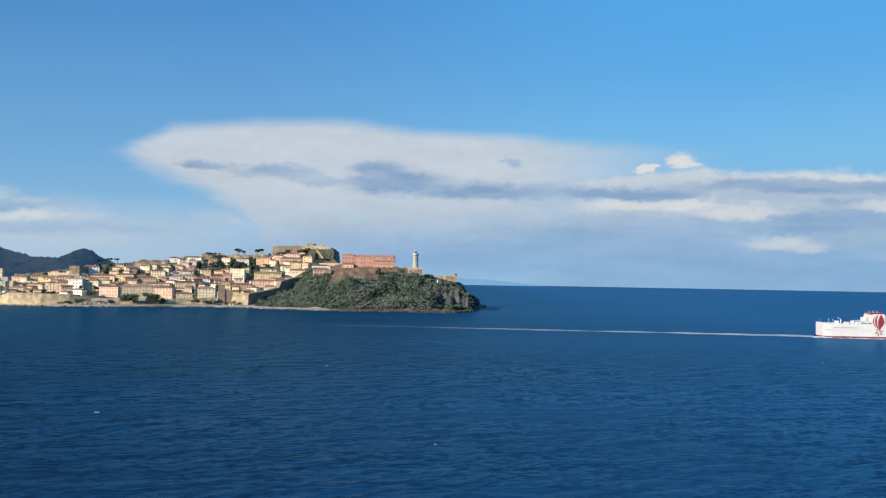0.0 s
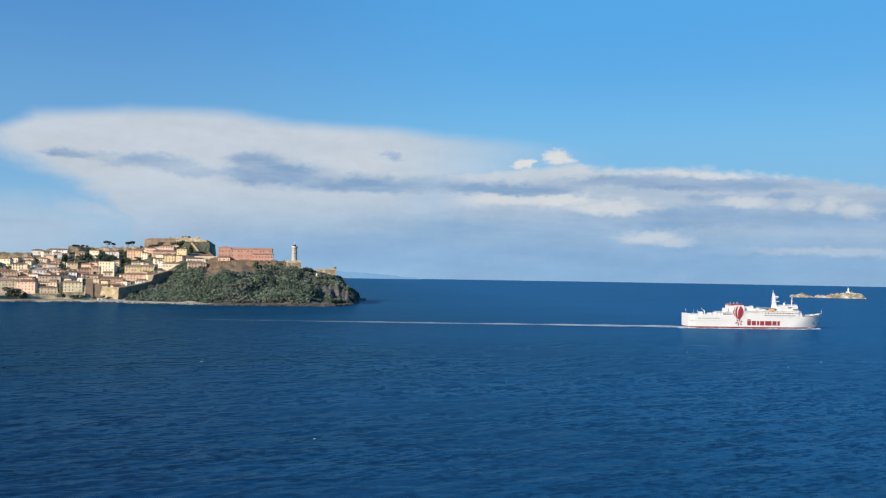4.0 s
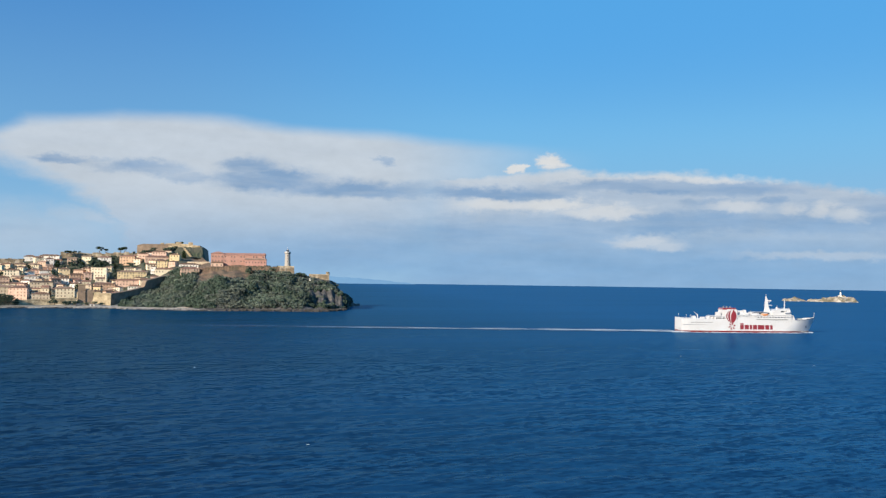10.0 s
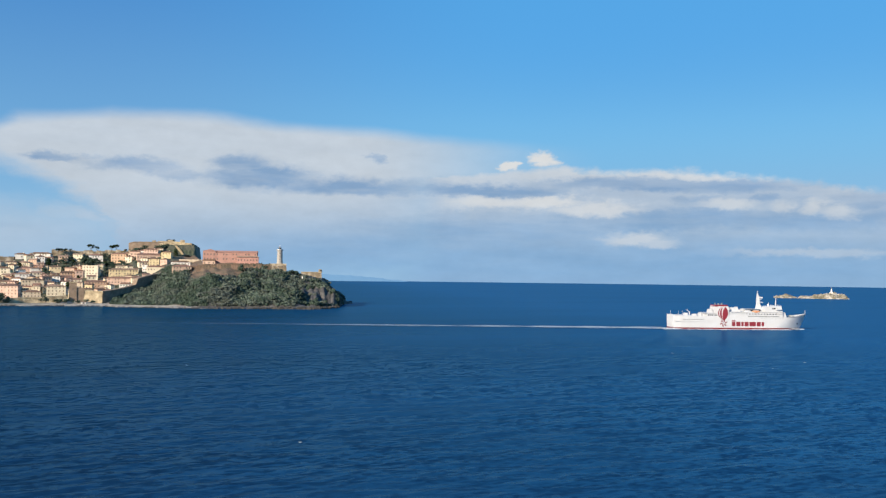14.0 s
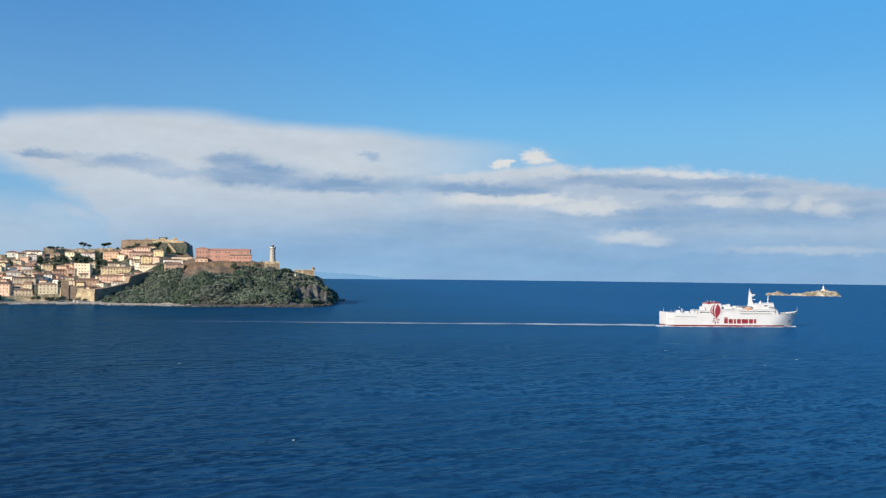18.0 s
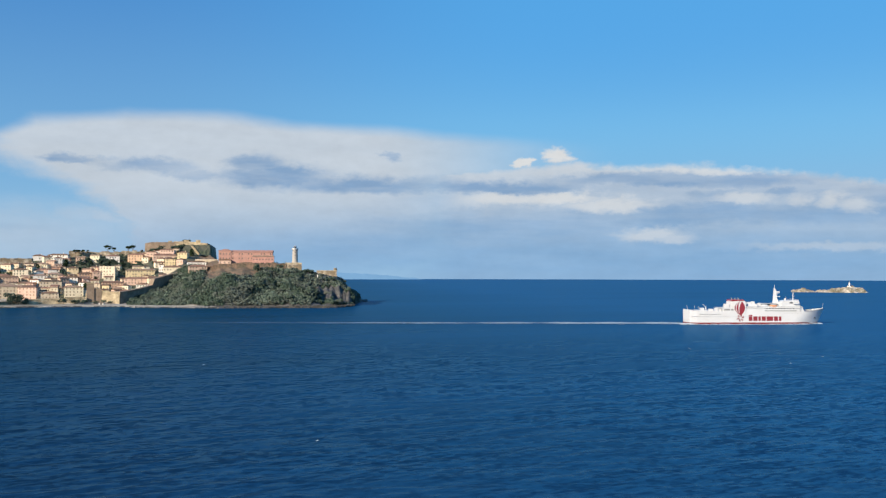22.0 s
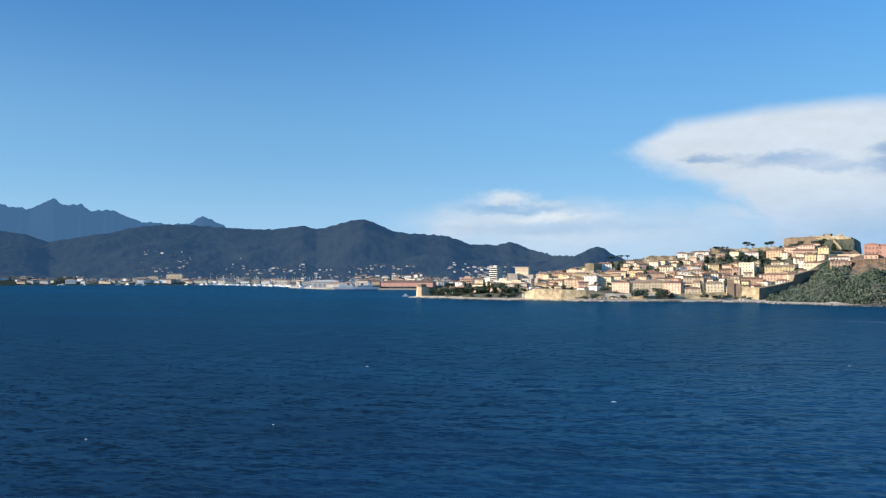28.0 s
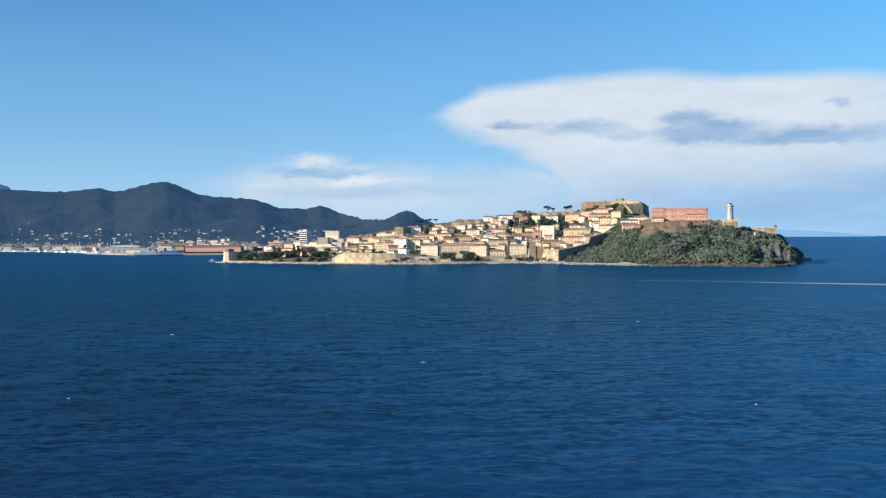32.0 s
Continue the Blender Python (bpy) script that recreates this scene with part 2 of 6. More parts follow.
def material(name, color, rough=0.8, metal=0.0, second=None, scale=0.4, amount=0.35, bump=0.0, bump_scale=3.0, island=0.0, obrand=0.0, spec=0.3):
    """A surface with two scales of blotches, grain and a little relief, in metres."""
    m = bpy.data.materials.new(name)
    m.use_nodes = True
    nt = m.node_tree
    b = nt.nodes["Principled BSDF"]
    b.inputs["Roughness"].default_value, b.inputs["Metallic"].default_value = rough, metal
    b.inputs["Specular IOR Level"].default_value = spec
    tc = nt.nodes.new("ShaderNodeTexCoord")
    second = second or tuple(c * 0.55 for c in color)

    def noise_at(s, d):
        n = nt.nodes.new("ShaderNodeTexNoise")
        n.inputs["Scale"].default_value, n.inputs["Detail"].default_value = s, d
        n.inputs["Roughness"].default_value = 0.6
        nt.links.new(tc.outputs["Object"], n.inputs["Vector"])
        return n

    big, small = noise_at(scale, 4), noise_at(scale * 7, 3)
    both = nt.nodes.new("ShaderNodeMath")
    both.operation = "MULTIPLY_ADD"
    nt.links.new(small.outputs["Fac"], both.inputs[0])
    both.inputs[1].default_value = 0.45
    nt.links.new(big.outputs["Fac"], both.inputs[2])
    ramp = nt.nodes.new("ShaderNodeMapRange")
    ramp.inputs[1].default_value, ramp.inputs[2].default_value = 0.5, 0.95
    ramp.inputs[3].default_value, ramp.inputs[4].default_value = 0.0, amount * 2
    nt.links.new(both.outputs[0], ramp.inputs[0])
    mix = nt.nodes.new("ShaderNodeMix")
    mix.data_type = "RGBA"
    mix.inputs[6].default_value, mix.inputs[7].default_value = (*color, 1), (*second, 1)
    nt.links.new(ramp.outputs[0], mix.inputs[0])
    col = mix.outputs[2]
    if island or obrand:
        src = nt.nodes.new("ShaderNodeNewGeometry" if island else "ShaderNodeObjectInfo")
        out = src.outputs["Random Per Island" if island else "Random"]
        v = nt.nodes.new("ShaderNodeMapRange")
        k = island or obrand
        v.inputs[3].default_value, v.inputs[4].default_value = 1 - k, 1 + k
        nt.links.new(out, v.inputs[0])
        hsv = nt.nodes.new("ShaderNodeHueSaturation")
        nt.links.new(v.outputs[0], hsv.inputs["Value"])
        hue = nt.nodes.new("ShaderNodeMapRange")
        hue.inputs[3].default_value, hue.inputs[4].default_value = 0.5 + 0.04 * k, 0.5 - 0.04 * k
        nt.links.new(out, hue.inputs[0])
        nt.links.new(hue.outputs[0], hsv.inputs["Hue"])
        nt.links.new(col, hsv.inputs["Color"])
        col = hsv.outputs[0]
    nt.links.new(col, b.inputs["Base Color"])
    if bump:
        g = noise_at(bump_scale, 6)
        bn = nt.nodes.new("ShaderNodeBump")
        bn.inputs["Strength"].default_value, bn.inputs["Distance"].default_value = 0.8, bump
        nt.links.new(g.outputs["Fac"], bn.inputs["Height"])
        nt.links.new(bn.outputs[0], b.inputs["Normal"])
    return m


def sea_material():
    m = bpy.data.materials.new("sea_water")
    m.use_nodes = True
    nt = m.node_tree
    nt.nodes.clear()
    out = nt.nodes.new("ShaderNodeOutputMaterial")
    body = nt.nodes.new("ShaderNodeBsdfDiffuse")
    gloss = nt.nodes.new("ShaderNodeBsdfGlossy")
    gloss.inputs["Roughness"].default_value = 0.2
    skin = nt.nodes.new("ShaderNodeMixShader")
    nt.links.new(body.outputs[0], skin.inputs[1])
    nt.links.new(gloss.outputs[0], skin.inputs[2])
    nt.links.new(skin.outputs[0], out.inputs[0])
    tc = nt.nodes.new("ShaderNodeTexCoord")

    turned = nt.nodes.new("ShaderNodeMapping")
    turned.inputs["Rotation"].default_value = (0, 0, -0.3)      # the crests run a little away to the right
    nt.links.new(tc.outputs["Object"], turned.inputs[0])

    def waves(sx, sy, scale, detail, rough=0.6):
        mp = nt.nodes.new("ShaderNodeMapping")
        mp.inputs["Scale"].default_value = (sx, sy, 1)
        nt.links.new(turned.outputs[0], mp.inputs[0])
        n = nt.nodes.new("ShaderNodeTexNoise")
        n.inputs["Scale"].default_value, n.inputs["Detail"].default_value, n.inputs["Roughness"].default_value = scale, detail, rough
        nt.links.new(mp.outputs[0], n.inputs["Vector"])
        return n.outputs["Fac"]

    def math2(op, a, bb):
        n = nt.nodes.new("ShaderNodeMath")
        n.operation = op
        for i, v in enumerate((a, bb)):
            if isinstance(v, float):
                n.inputs[i].default_value = v
            else:
                nt.links.new(v, n.inputs[i])
        return n.outputs[0]

    place = nt.nodes.new("ShaderNodeSeparateXYZ")
    nt.links.new(tc.outputs["Object"], place.inputs[0])
    ramp = nt.nodes.new("ShaderNodeMapRange")
    ramp.inputs[1].default_value, ramp.inputs[2].default_value = -135.0, 330.0
    nt.links.new(place.outputs[0], ramp.inputs[0])
    ripple = waves(0.6, 1.0, 1.1, 5, 0.7)
    chop = waves(0.5, 1.0, 0.25, 5, 0.65)
    long_sea = waves(0.35, 1.0, 0.05, 3, 0.5)
    height = math2("ADD", math2("MULTIPLY", chop, 2.4), math2("MULTIPLY", ripple, 0.9))
    fine_height = height
    height = math2("ADD", height, math2("MULTIPLY", long_sea, 3.0))
    bn = nt.nodes.new("ShaderNodeBump")
    bn.inputs["Strength"].default_value, bn.inputs["Distance"].default_value = 0.25, 1.0
    nt.links.new(height, bn.inputs["Height"])
    nt.links.new(bn.outputs[0], body.inputs["Normal"])
    # wave backs mirror the low sky, wave faces let the eye into the dark water
    facing_ = nt.nodes.new("ShaderNodeLayerWeight")
    amount = nt.nodes.new("ShaderNodeMapRange")
    amount.inputs[1].default_value, amount.inputs[2].default_value = 0.68, 0.99
    amount.inputs[3].default_value, amount.inputs[4].default_value = 0.060, 0.135
    nt.links.new(facing_.outputs["Facing"], amount.inputs[0])
    crests = math2("ADD", math2("MULTIPLY", waves(0.42, 1.0, 0.8, 4, 0.62), 0.66), math2("MULTIPLY", waves(0.4, 1.0, 0.19, 3, 0.5), 0.34))
    tilt = nt.nodes.new("ShaderNodeMapRange")
    tilt.interpolation_type = "SMOOTHSTEP"
    tilt.inputs[1].default_value, tilt.inputs[2].default_value = 0.40, 0.555
    tilt.inputs[3].default_value, tilt.inputs[4].default_value = -0.05, 1.85
    nt.links.new(crests, tilt.inputs[0])
    lips = nt.nodes.new("ShaderNodeMapRange")                   # the few wave backs that catch most of the sky
    lips.inputs[1].default_value, lips.inputs[2].default_value = 0.61, 0.72
    lips.inputs[3].default_value, lips.inputs[4].default_value = 0.0, 1.1
    nt.links.new(crests, lips.inputs[0])
    away = nt.nodes.new("ShaderNodeVectorMath")
    away.operation = "LENGTH"
    nt.links.new(tc.outputs["Object"], away.inputs[0])
    lee = nt.nodes.new("ShaderNodeMapRange")                    # smoother water in the lee of the cape
    lee.inputs[1].default_value, lee.inputs[2].default_value = 290.0, 660.0
    lee.inputs[3].default_value, lee.inputs[4].default_value = 1.0, 0.3
    nt.links.new(away.outputs["Value"], lee.inputs[0])
    breeze = nt.nodes.new("ShaderNodeMapRange")                 # puffs of wind roughen the sea in patches
    breeze.inputs[1].default_value, breeze.inputs[2].default_value = 0.36, 0.64
    breeze.inputs[3].default_value, breeze.inputs[4].default_value = 0.55, 1.3
    nt.links.new(waves(0.45, 1.0, 0.017, 3, 0.55), breeze.inputs[0])
    open_sea = math2("ADD", 0.75, math2("MULTIPLY", ramp.outputs[0], 0.4))           # lower waves inside the bay
    ruffled = math2("MULTIPLY", math2("MULTIPLY", lee.outputs[0], breeze.outputs[0]), open_sea)
    chopped = math2("ADD", math2("MULTIPLY", math2("SUBTRACT", math2("ADD", tilt.outputs[0], lips.outputs[0]), 1.0), ruffled), 1.0)
    nt.links.new(math2("MULTIPLY", amount.outputs[0], chopped), skin.inputs[0])
    soft_bump = nt.nodes.new("ShaderNodeBump")
    soft_bump.inputs["Strength"].default_value, soft_bump.inputs["Distance"].default_value = 0.07, 0.6
    nt.links.new(fine_height, soft_bump.inputs["Height"])
    nt.links.new(soft_bump.outputs[0], gloss.inputs["Normal"])
    gust = waves(0.25, 1.0, 0.006, 5, 0.6)
    mix = nt.nodes.new("ShaderNodeMix")
    mix.data_type = "RGBA"
    mix.inputs[6].default_value, mix.inputs[7].default_value = (0.002, 0.02, 0.05, 1), (0.007, 0.063, 0.172, 1)   # bay water and open sea, their view-dependent brightness put into the colour
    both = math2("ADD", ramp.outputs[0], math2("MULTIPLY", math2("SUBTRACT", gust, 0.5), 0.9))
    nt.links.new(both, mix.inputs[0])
    near_far = nt.nodes.new("ShaderNodeMapRange")                  # view-angle darkening of the near water, put into its colour
    near_far.inputs[1].default_value, near_far.inputs[2].default_value = 150.0, 1000.0
    nt.links.new(place.outputs[1], near_far.inputs[0])
    bay_tone = nt.nodes.new("ShaderNodeMix")
    bay_tone.data_type = "RGBA"
    bay_tone.inputs[6].default_value, bay_tone.inputs[7].default_value = (0.0035, 0.013, 0.030, 1), (0.002, 0.033, 0.078, 1)
    nt.links.new(near_far.outputs[0], bay_tone.inputs[0])
    nt.links.new(bay_tone.outputs[2], mix.inputs[6])
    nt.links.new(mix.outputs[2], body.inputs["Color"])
    gloss.inputs["Color"].default_value = (0.43, 0.82, 1.0, 1)
    return m


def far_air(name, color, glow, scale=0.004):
    """Far backdrop land seen through miles of air, its haze added as emission."""
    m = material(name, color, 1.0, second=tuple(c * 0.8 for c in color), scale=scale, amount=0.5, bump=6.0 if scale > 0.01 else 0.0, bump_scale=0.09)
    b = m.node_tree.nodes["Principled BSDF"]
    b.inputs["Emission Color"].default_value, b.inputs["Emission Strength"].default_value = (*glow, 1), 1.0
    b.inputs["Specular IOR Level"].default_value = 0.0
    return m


SEA = sea_material()
SCRUB = material("scrub_ground", (0.062, 0.080, 0.060), 0.95, second=(0.05, 0.05, 0.04), scale=0.05, amount=0.6, bump=0.8, bump_scale=0.5)
GRASS = material("rough_grass", (0.04, 0.06, 0.032), 0.95, second=(0.11, 0.098, 0.072), scale=0.06, amount=0.5, bump=0.5, bump_scale=0.6)
ROCK = material("cliff_rock", (0.13, 0.124, 0.12), 0.9, second=(0.05, 0.052, 0.054), scale=0.2, amount=0.8, bump=2.6, bump_scale=0.25)
SAND = material("pale_shingle", (0.48, 0.45, 0.39), 0.95, second=(0.22, 0.20, 0.17), scale=0.12, amount=0.6, bump=0.5)
FOREST = material("wooded_shore", (0.032, 0.042, 0.036), 1.0, second=(0.02, 0.028, 0.026), scale=0.02, amount=0.6, bump=6.0, bump_scale=0.09, spec=0.0)
LEAF = material("leaves", (0.102, 0.142, 0.108), 0.9, second=(0.088, 0.104, 0.088), scale=0.045, amount=0.7, island=0.28, spec=0.1)
DARK_LEAF = material("dark_leaves", (0.060, 0.090, 0.066), 0.9, second=(0.048, 0.068, 0.053), scale=0.1, amount=0.5, island=0.2, spec=0.1)
PINE = material("pine_needles", (0.03, 0.05, 0.022), 0.9, scale=0.3, island=0.3, spec=0.1)
BARK = material("bark", (0.12, 0.085, 0.06), 0.95, scale=1.0, bump=0.1)
STONE = material("fort_stone", (0.58, 0.48, 0.32), 0.9, second=(0.24, 0.19, 0.12), scale=0.2, amount=0.6, bump=0.25, bump_scale=0.8)
OLD_STONE = material("old_fort_stone", (0.50, 0.43, 0.33), 0.92, second=(0.17, 0.135, 0.09), scale=0.16, amount=0.75, bump=0.35, bump_scale=0.7)
EARTH = material("red_brown_earth_wall", (0.21, 0.135, 0.098), 0.95, second=(0.09, 0.075, 0.055), scale=0.12, amount=0.7, bump=0.4, bump_scale=0.6)
BROWN_STONE = material("brown_fort_stone", (0.27, 0.205, 0.155), 0.9, second=(0.15, 0.11, 0.075), scale=0.2, amount=0.5, bump=0.25, bump_scale=0.8)
PLASTERS = {k: material(k + "_plaster", c, 0.88, second=tuple(v * 0.62 for v in c), scale=0.25, amount=0.4, obrand=0.16) for k, c in (
    ("cream", (0.80, 0.70, 0.52)), ("yellow", (0.80, 0.64, 0.39)), ("pink", (0.66, 0.46, 0.36)), ("orange", (0.68, 0.45, 0.31)),
    ("white", (0.83, 0.79, 0.72)), ("red", (0.44, 0.25, 0.205)), ("beige", (0.64, 0.53, 0.39)), ("grey", (0.40, 0.38, 0.35)))}
TILES = {k: material(k + "_tiles", c, 0.9, second=tuple(v * 0.5 for v in c), scale=0.5, amount=0.5, obrand=0.25, bump=0.1, bump_scale=2.0) for k, c in (
    ("terracotta", (0.25, 0.15, 0.105)), ("brown", (0.17, 0.112, 0.085)), ("pale", (0.34, 0.24, 0.175)))}
DARK_WINDOW = material("window_shade", (0.13, 0.105, 0.09), 0.4, scale=1.0, spec=0.5)
BROWN_SHUTTER = material("brown_shutter", (0.25, 0.19, 0.145), 0.6, scale=1.0)
SHUTTER = material("green_shutter", (0.05, 0.075, 0.055), 0.6, scale=1.0)
SHIP_WHITE = material("ship_white_paint", (0.52, 0.54, 0.565), 0.4, second=(0.42, 0.41, 0.40), scale=0.12, amount=0.25, spec=0.5)
SHIP_RED = material("ship_red_paint", (0.21, 0.022, 0.032), 0.4, scale=0.2, amount=0.2, spec=0.5)
SHIP_BOOT = material("red_boot_paint", (0.17, 0.018, 0.022), 0.5, scale=0.2, amount=0.4)
SHIP_DARK = material("ship_dark_glass", (0.02, 0.025, 0.03), 0.15, scale=0.5, spec=0.5)
SHIP_GREY = material("ship_deck_grey", (0.25, 0.27, 0.27), 0.7, scale=0.4)
SHIP_ORANGE = material("lifeboat_orange", (0.62, 0.25, 0.10), 0.45, scale=0.5)
BLUE_HULL = material("blue_hull_paint", (0.02, 0.06, 0.22), 0.4, scale=0.2)
CONCRETE = material("quay_concrete", (0.30, 0.285, 0.26), 0.9, scale=0.15, bump=0.1)
METAL = material("pale_metal", (0.6, 0.6, 0.6), 0.4, 0.6)
GLASS = material("lantern_glass", (0.05, 0.06, 0.07), 0.1, spec=0.6)
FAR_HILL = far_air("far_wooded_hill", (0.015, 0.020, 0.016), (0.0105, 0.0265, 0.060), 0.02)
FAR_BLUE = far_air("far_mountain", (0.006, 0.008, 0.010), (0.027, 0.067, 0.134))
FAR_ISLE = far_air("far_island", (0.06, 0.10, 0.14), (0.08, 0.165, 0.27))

# ---- plan: the land as heights over azimuth and distance ----


def lattice(ix, iy, seed):
    v = (ix.astype(np.int64) * 374761393 + iy.astype(np.int64) * 668265263 + seed * 144269) & 0x7FFFFFFF
    v = (v ^ (v >> 13)) * 1274126177 & 0x7FFFFFFF
    return ((v ^ (v >> 16)) & 0xFFFF) / 65535.0


def grain2(x, y, seed=0):
    ix, iy = np.floor(x), np.floor(y)
    fx, fy = x - ix, y - iy
    fx, fy = fx * fx * (3 - 2 * fx), fy * fy * (3 - 2 * fy)
    a, b = lattice(ix, iy, seed), lattice(ix + 1, iy, seed)
    c, d = lattice(ix, iy + 1, seed), lattice(ix + 1, iy + 1, seed)
    return (a * (1 - fx) + b * fx) * (1 - fy) + (c * (1 - fx) + d * fx) * fy - 0.5


def fbm(x, y, seed=0, octaves=4):
    return sum(grain2(x * 2 ** k, y * 2 ** k, seed + k) * 0.55 ** k for k in range(octaves))


def spot(az, dist):
    a = math.radians(az)
    return -dist * math.sin(a), dist * math.cos(a)


# azimuth to the left, shore, crest, height of the crest
HEADLAND = np.array([
    (-2.50, 1124, 1150, -4), (-2.22, 1079, 1130, 5), (-1.8, 982, 1080, 15), (-0.98, 954, 1085, 30.8), (-0.45, 940, 1085, 33.5), (0.5, 941, 1080, 34.3),
    (1.7, 943, 1075, 40), (3.0, 945, 1100, 46.5), (5.0, 950, 1110, 48), (6.4, 956, 1130, 48.5), (7.2, 962, 1275, 63), (8.6, 972, 1275, 71.5), (10.2, 985, 1275, 69.5), (11.2, 997, 1280, 60.5),
    (12.1, 1016, 1285, 58), (15.3, 1028, 1290, 55.5), (17.0, 1034, 1290, 53), (19.5, 1026, 1290, 49), (21.0, 1024, 1280, 45), (22.5, 1020, 1270, 40)])
TONGUE = np.array([
    (24.0, 1034, 1330, 34), (25.5, 1048, 1390, 27), (26.4, 1052, 1410, 24), (27.2, 1058, 1410, 14), (29.0, 1080, 1400, 9.5), (30.6, 1103, 1350, 7), (31.5, 1115, 1210, 4),
    (33.1, 1145, 1180, 3), (33.7, 1160, 1172, -4)])
LAND = np.concatenate([HEADLAND, TONGUE])


def headland_height(az, dist):
    az, dist = np.asarray(az, float), np.asarray(dist, float)
    ds, dr, hr = (np.interp(az, LAND[:, 0], LAND[:, k]) for k in (1, 2, 3))
    s = (dist - ds) / (dr - ds)
    up = np.clip(s, 0, 1)
    wild = 1 - np.clip((az - 7.0) / 2.4, 0, 1)
    # cape: a steep foot, then a rounded shoulder; town: a quay, then a steady slope
    cape = up ** 0.62
    town = np.interp(up, (0, 0.015, 0.09, 1), (0, 0.05, 0.07, 1))
    glacis = np.clip((az - 8) / 1.5, 0, 1) * np.clip((13 - az) / 1.0, 0, 1)      # the slope below the rampart is hollowed out
    town = town * (1 - glacis) + up ** 1.4 * glacis
    low = np.clip((az - 25) / 3, 0, 1)
    town = town * (1 - low) + np.interp(up, (0, 0.03, 1), (0, 0.6, 1)) * low
    z = hr * (cape * wild + town * (1 - wild))
    x, y = -dist * np.sin(np.radians(az)), dist * np.cos(np.radians(az))
    rough = fbm(x / 34, y / 50, 3) * 18 * np.clip(1.1 - up, 0, 1) + fbm(x / 7, y / 70, 13) * 7 * np.clip(1.0 - up, 0, 1) * np.clip((4 - az) / 4, 0.25, 1) + fbm(x / 7, y / 16, 9) * 3.0 * np.clip(1.3 - up, 0, 1)
    ribs = (0.18 - np.abs(fbm(x / 6, y / 90, 57, 3))) * 13 * np.clip((1.8 - az) / 1.5, 0, 1) * np.clip(1.05 - up, 0, 1)      # ribs and clefts of the bare cliff
    z = z + (rough + ribs) * wild * np.clip(up * 6, 0, 1)
    off = dist - ds + fbm(x / 19, y / 19, 41, 3) * 9 - 10 * np.clip((6 - az) / 3, 0, 1) - 16 * np.clip((az - 29.5) / 2, 0, 1)                     # a low stony foreshore in front of the land
    apron = np.interp(off, (-40, -27, -24, -8, 0), (-6, -1.2, 0.5, 1.3, 1.6)) + np.clip((3 - az) / 4, 0, 1) * np.clip((off + 25) / 6, 0, 1) * fbm(x / 5, y / 5, 43, 2) * 3
    z = np.where(s < 0, apron, np.maximum(z, apron * (s < 0.2)))
    z = np.where(s > 1, hr - (s - 1) * (hr + 6) * 1.2, z)
    return z


RIDGE_EL = np.array([
    (17, 0.2), (19.9, 0.47), (20.8, 0.81), (21.3, 1.21), (21.75, 1.31), (22.4, 1.17), (23.3, 0.77), (24.4, 0.82), (26.0, 1.22), (27.2, 1.68),
    (28.1, 1.51), (29.7, 1.55), (31.2, 2.1), (33.5, 2.25), (34.7, 2.43), (35.8, 2.93), (36.5, 3.19), (37.4, 3.09), (38.4, 2.75), (39.5, 2.52),
    (40.35, 2.74), (42.2, 2.49), (44.9, 2.57), (47.3, 2.73), (48.6, 2.75), (50.5, 2.55), (51.8, 2.19), (54.0, 1.83), (55.2, 1.6), (56.4, 2.06), (57.9, 2.27), (64, 2.9)])
BAY = np.array([(17, 1560), (24, 1560), (33.5, 1590), (37.4, 1660), (40.6, 1900), (45.6, 2230), (52, 2320), (55, 2370), (64, 2450)])


def mainland_height(az, dist):
    az, dist = np.asarray(az, float), np.asarray(dist, float)
    dr = np.interp(az, (17, 23.3, 26, 28, 64), (2050, 2050, 3000, 3500, 3700))
    ds = np.interp(az, BAY[:, 0], BAY[:, 1])
    hr = EYE + dr * np.tan(np.radians(np.interp(az, RIDGE_EL[:, 0], RIDGE_EL[:, 1])))
    s = (dist - ds) / (dr - ds)
    up = np.clip(s, 0, 1)
    x, y = -dist * np.sin(np.radians(az)), dist * np.cos(np.radians(az))
    prof = np.interp(up, (0, 0.004, 0.14, 0.45, 1), (0, 0.013, 0.075, 0.32, 1))
    z = hr * prof + fbm(x / 420, y / 420, 21) * 130 * up * (1 - up) ** 0.8 * 1.8 + fbm(x / 70, y / 70, 5) * 14 * np.clip(up * 3, 0, 1) * (1 - up)
    z = z + fbm(x / 16, y / 16, 7, 2) * 5.0 * np.clip(up * 4, 0, 1)
    z = np.maximum(z, np.where(up > 0.002, 1.8, -6))
    z = np.where(s < 0, -6, z)
    return np.where(s > 1, hr - (s - 1) * hr * 1.5, z)


# ---- building helpers ----


def mesh_of(name, verts, faces, mat, smooth=False):
    me = bpy.data.meshes.new(name)
    me.from_pydata(verts, [], faces)
    if mat:
        me.materials.append(mat)
    if smooth:
        me.polygons.foreach_set("use_smooth", [True] * len(me.polygons))
    me.update()
    return me


def part(name, data, mat=None, parent=None, label="", at=None):
    """Links a bmesh or a mesh as one object under a thing or a part."""
    if isinstance(data, bmesh.types.BMesh):
        me = bpy.data.meshes.new(name)
        data.to_mesh(me)
        data.free()
    else:
        me = data
    if mat and not me.materials:
        me.materials.append(mat)
    ob = new(name, me)
    if parent:
        ob.parent = parent
    if at is not None:
        ob.matrix_basis = at if isinstance(at, Matrix) else Matrix.Translation(at)
    if label:
        tagged(ob, label)
    return ob


def thing(name, m, label, category, group="", kind=""):
    ob = new(name)
    ob.matrix_basis = m
    return tagged(ob, label, category, group, kind)


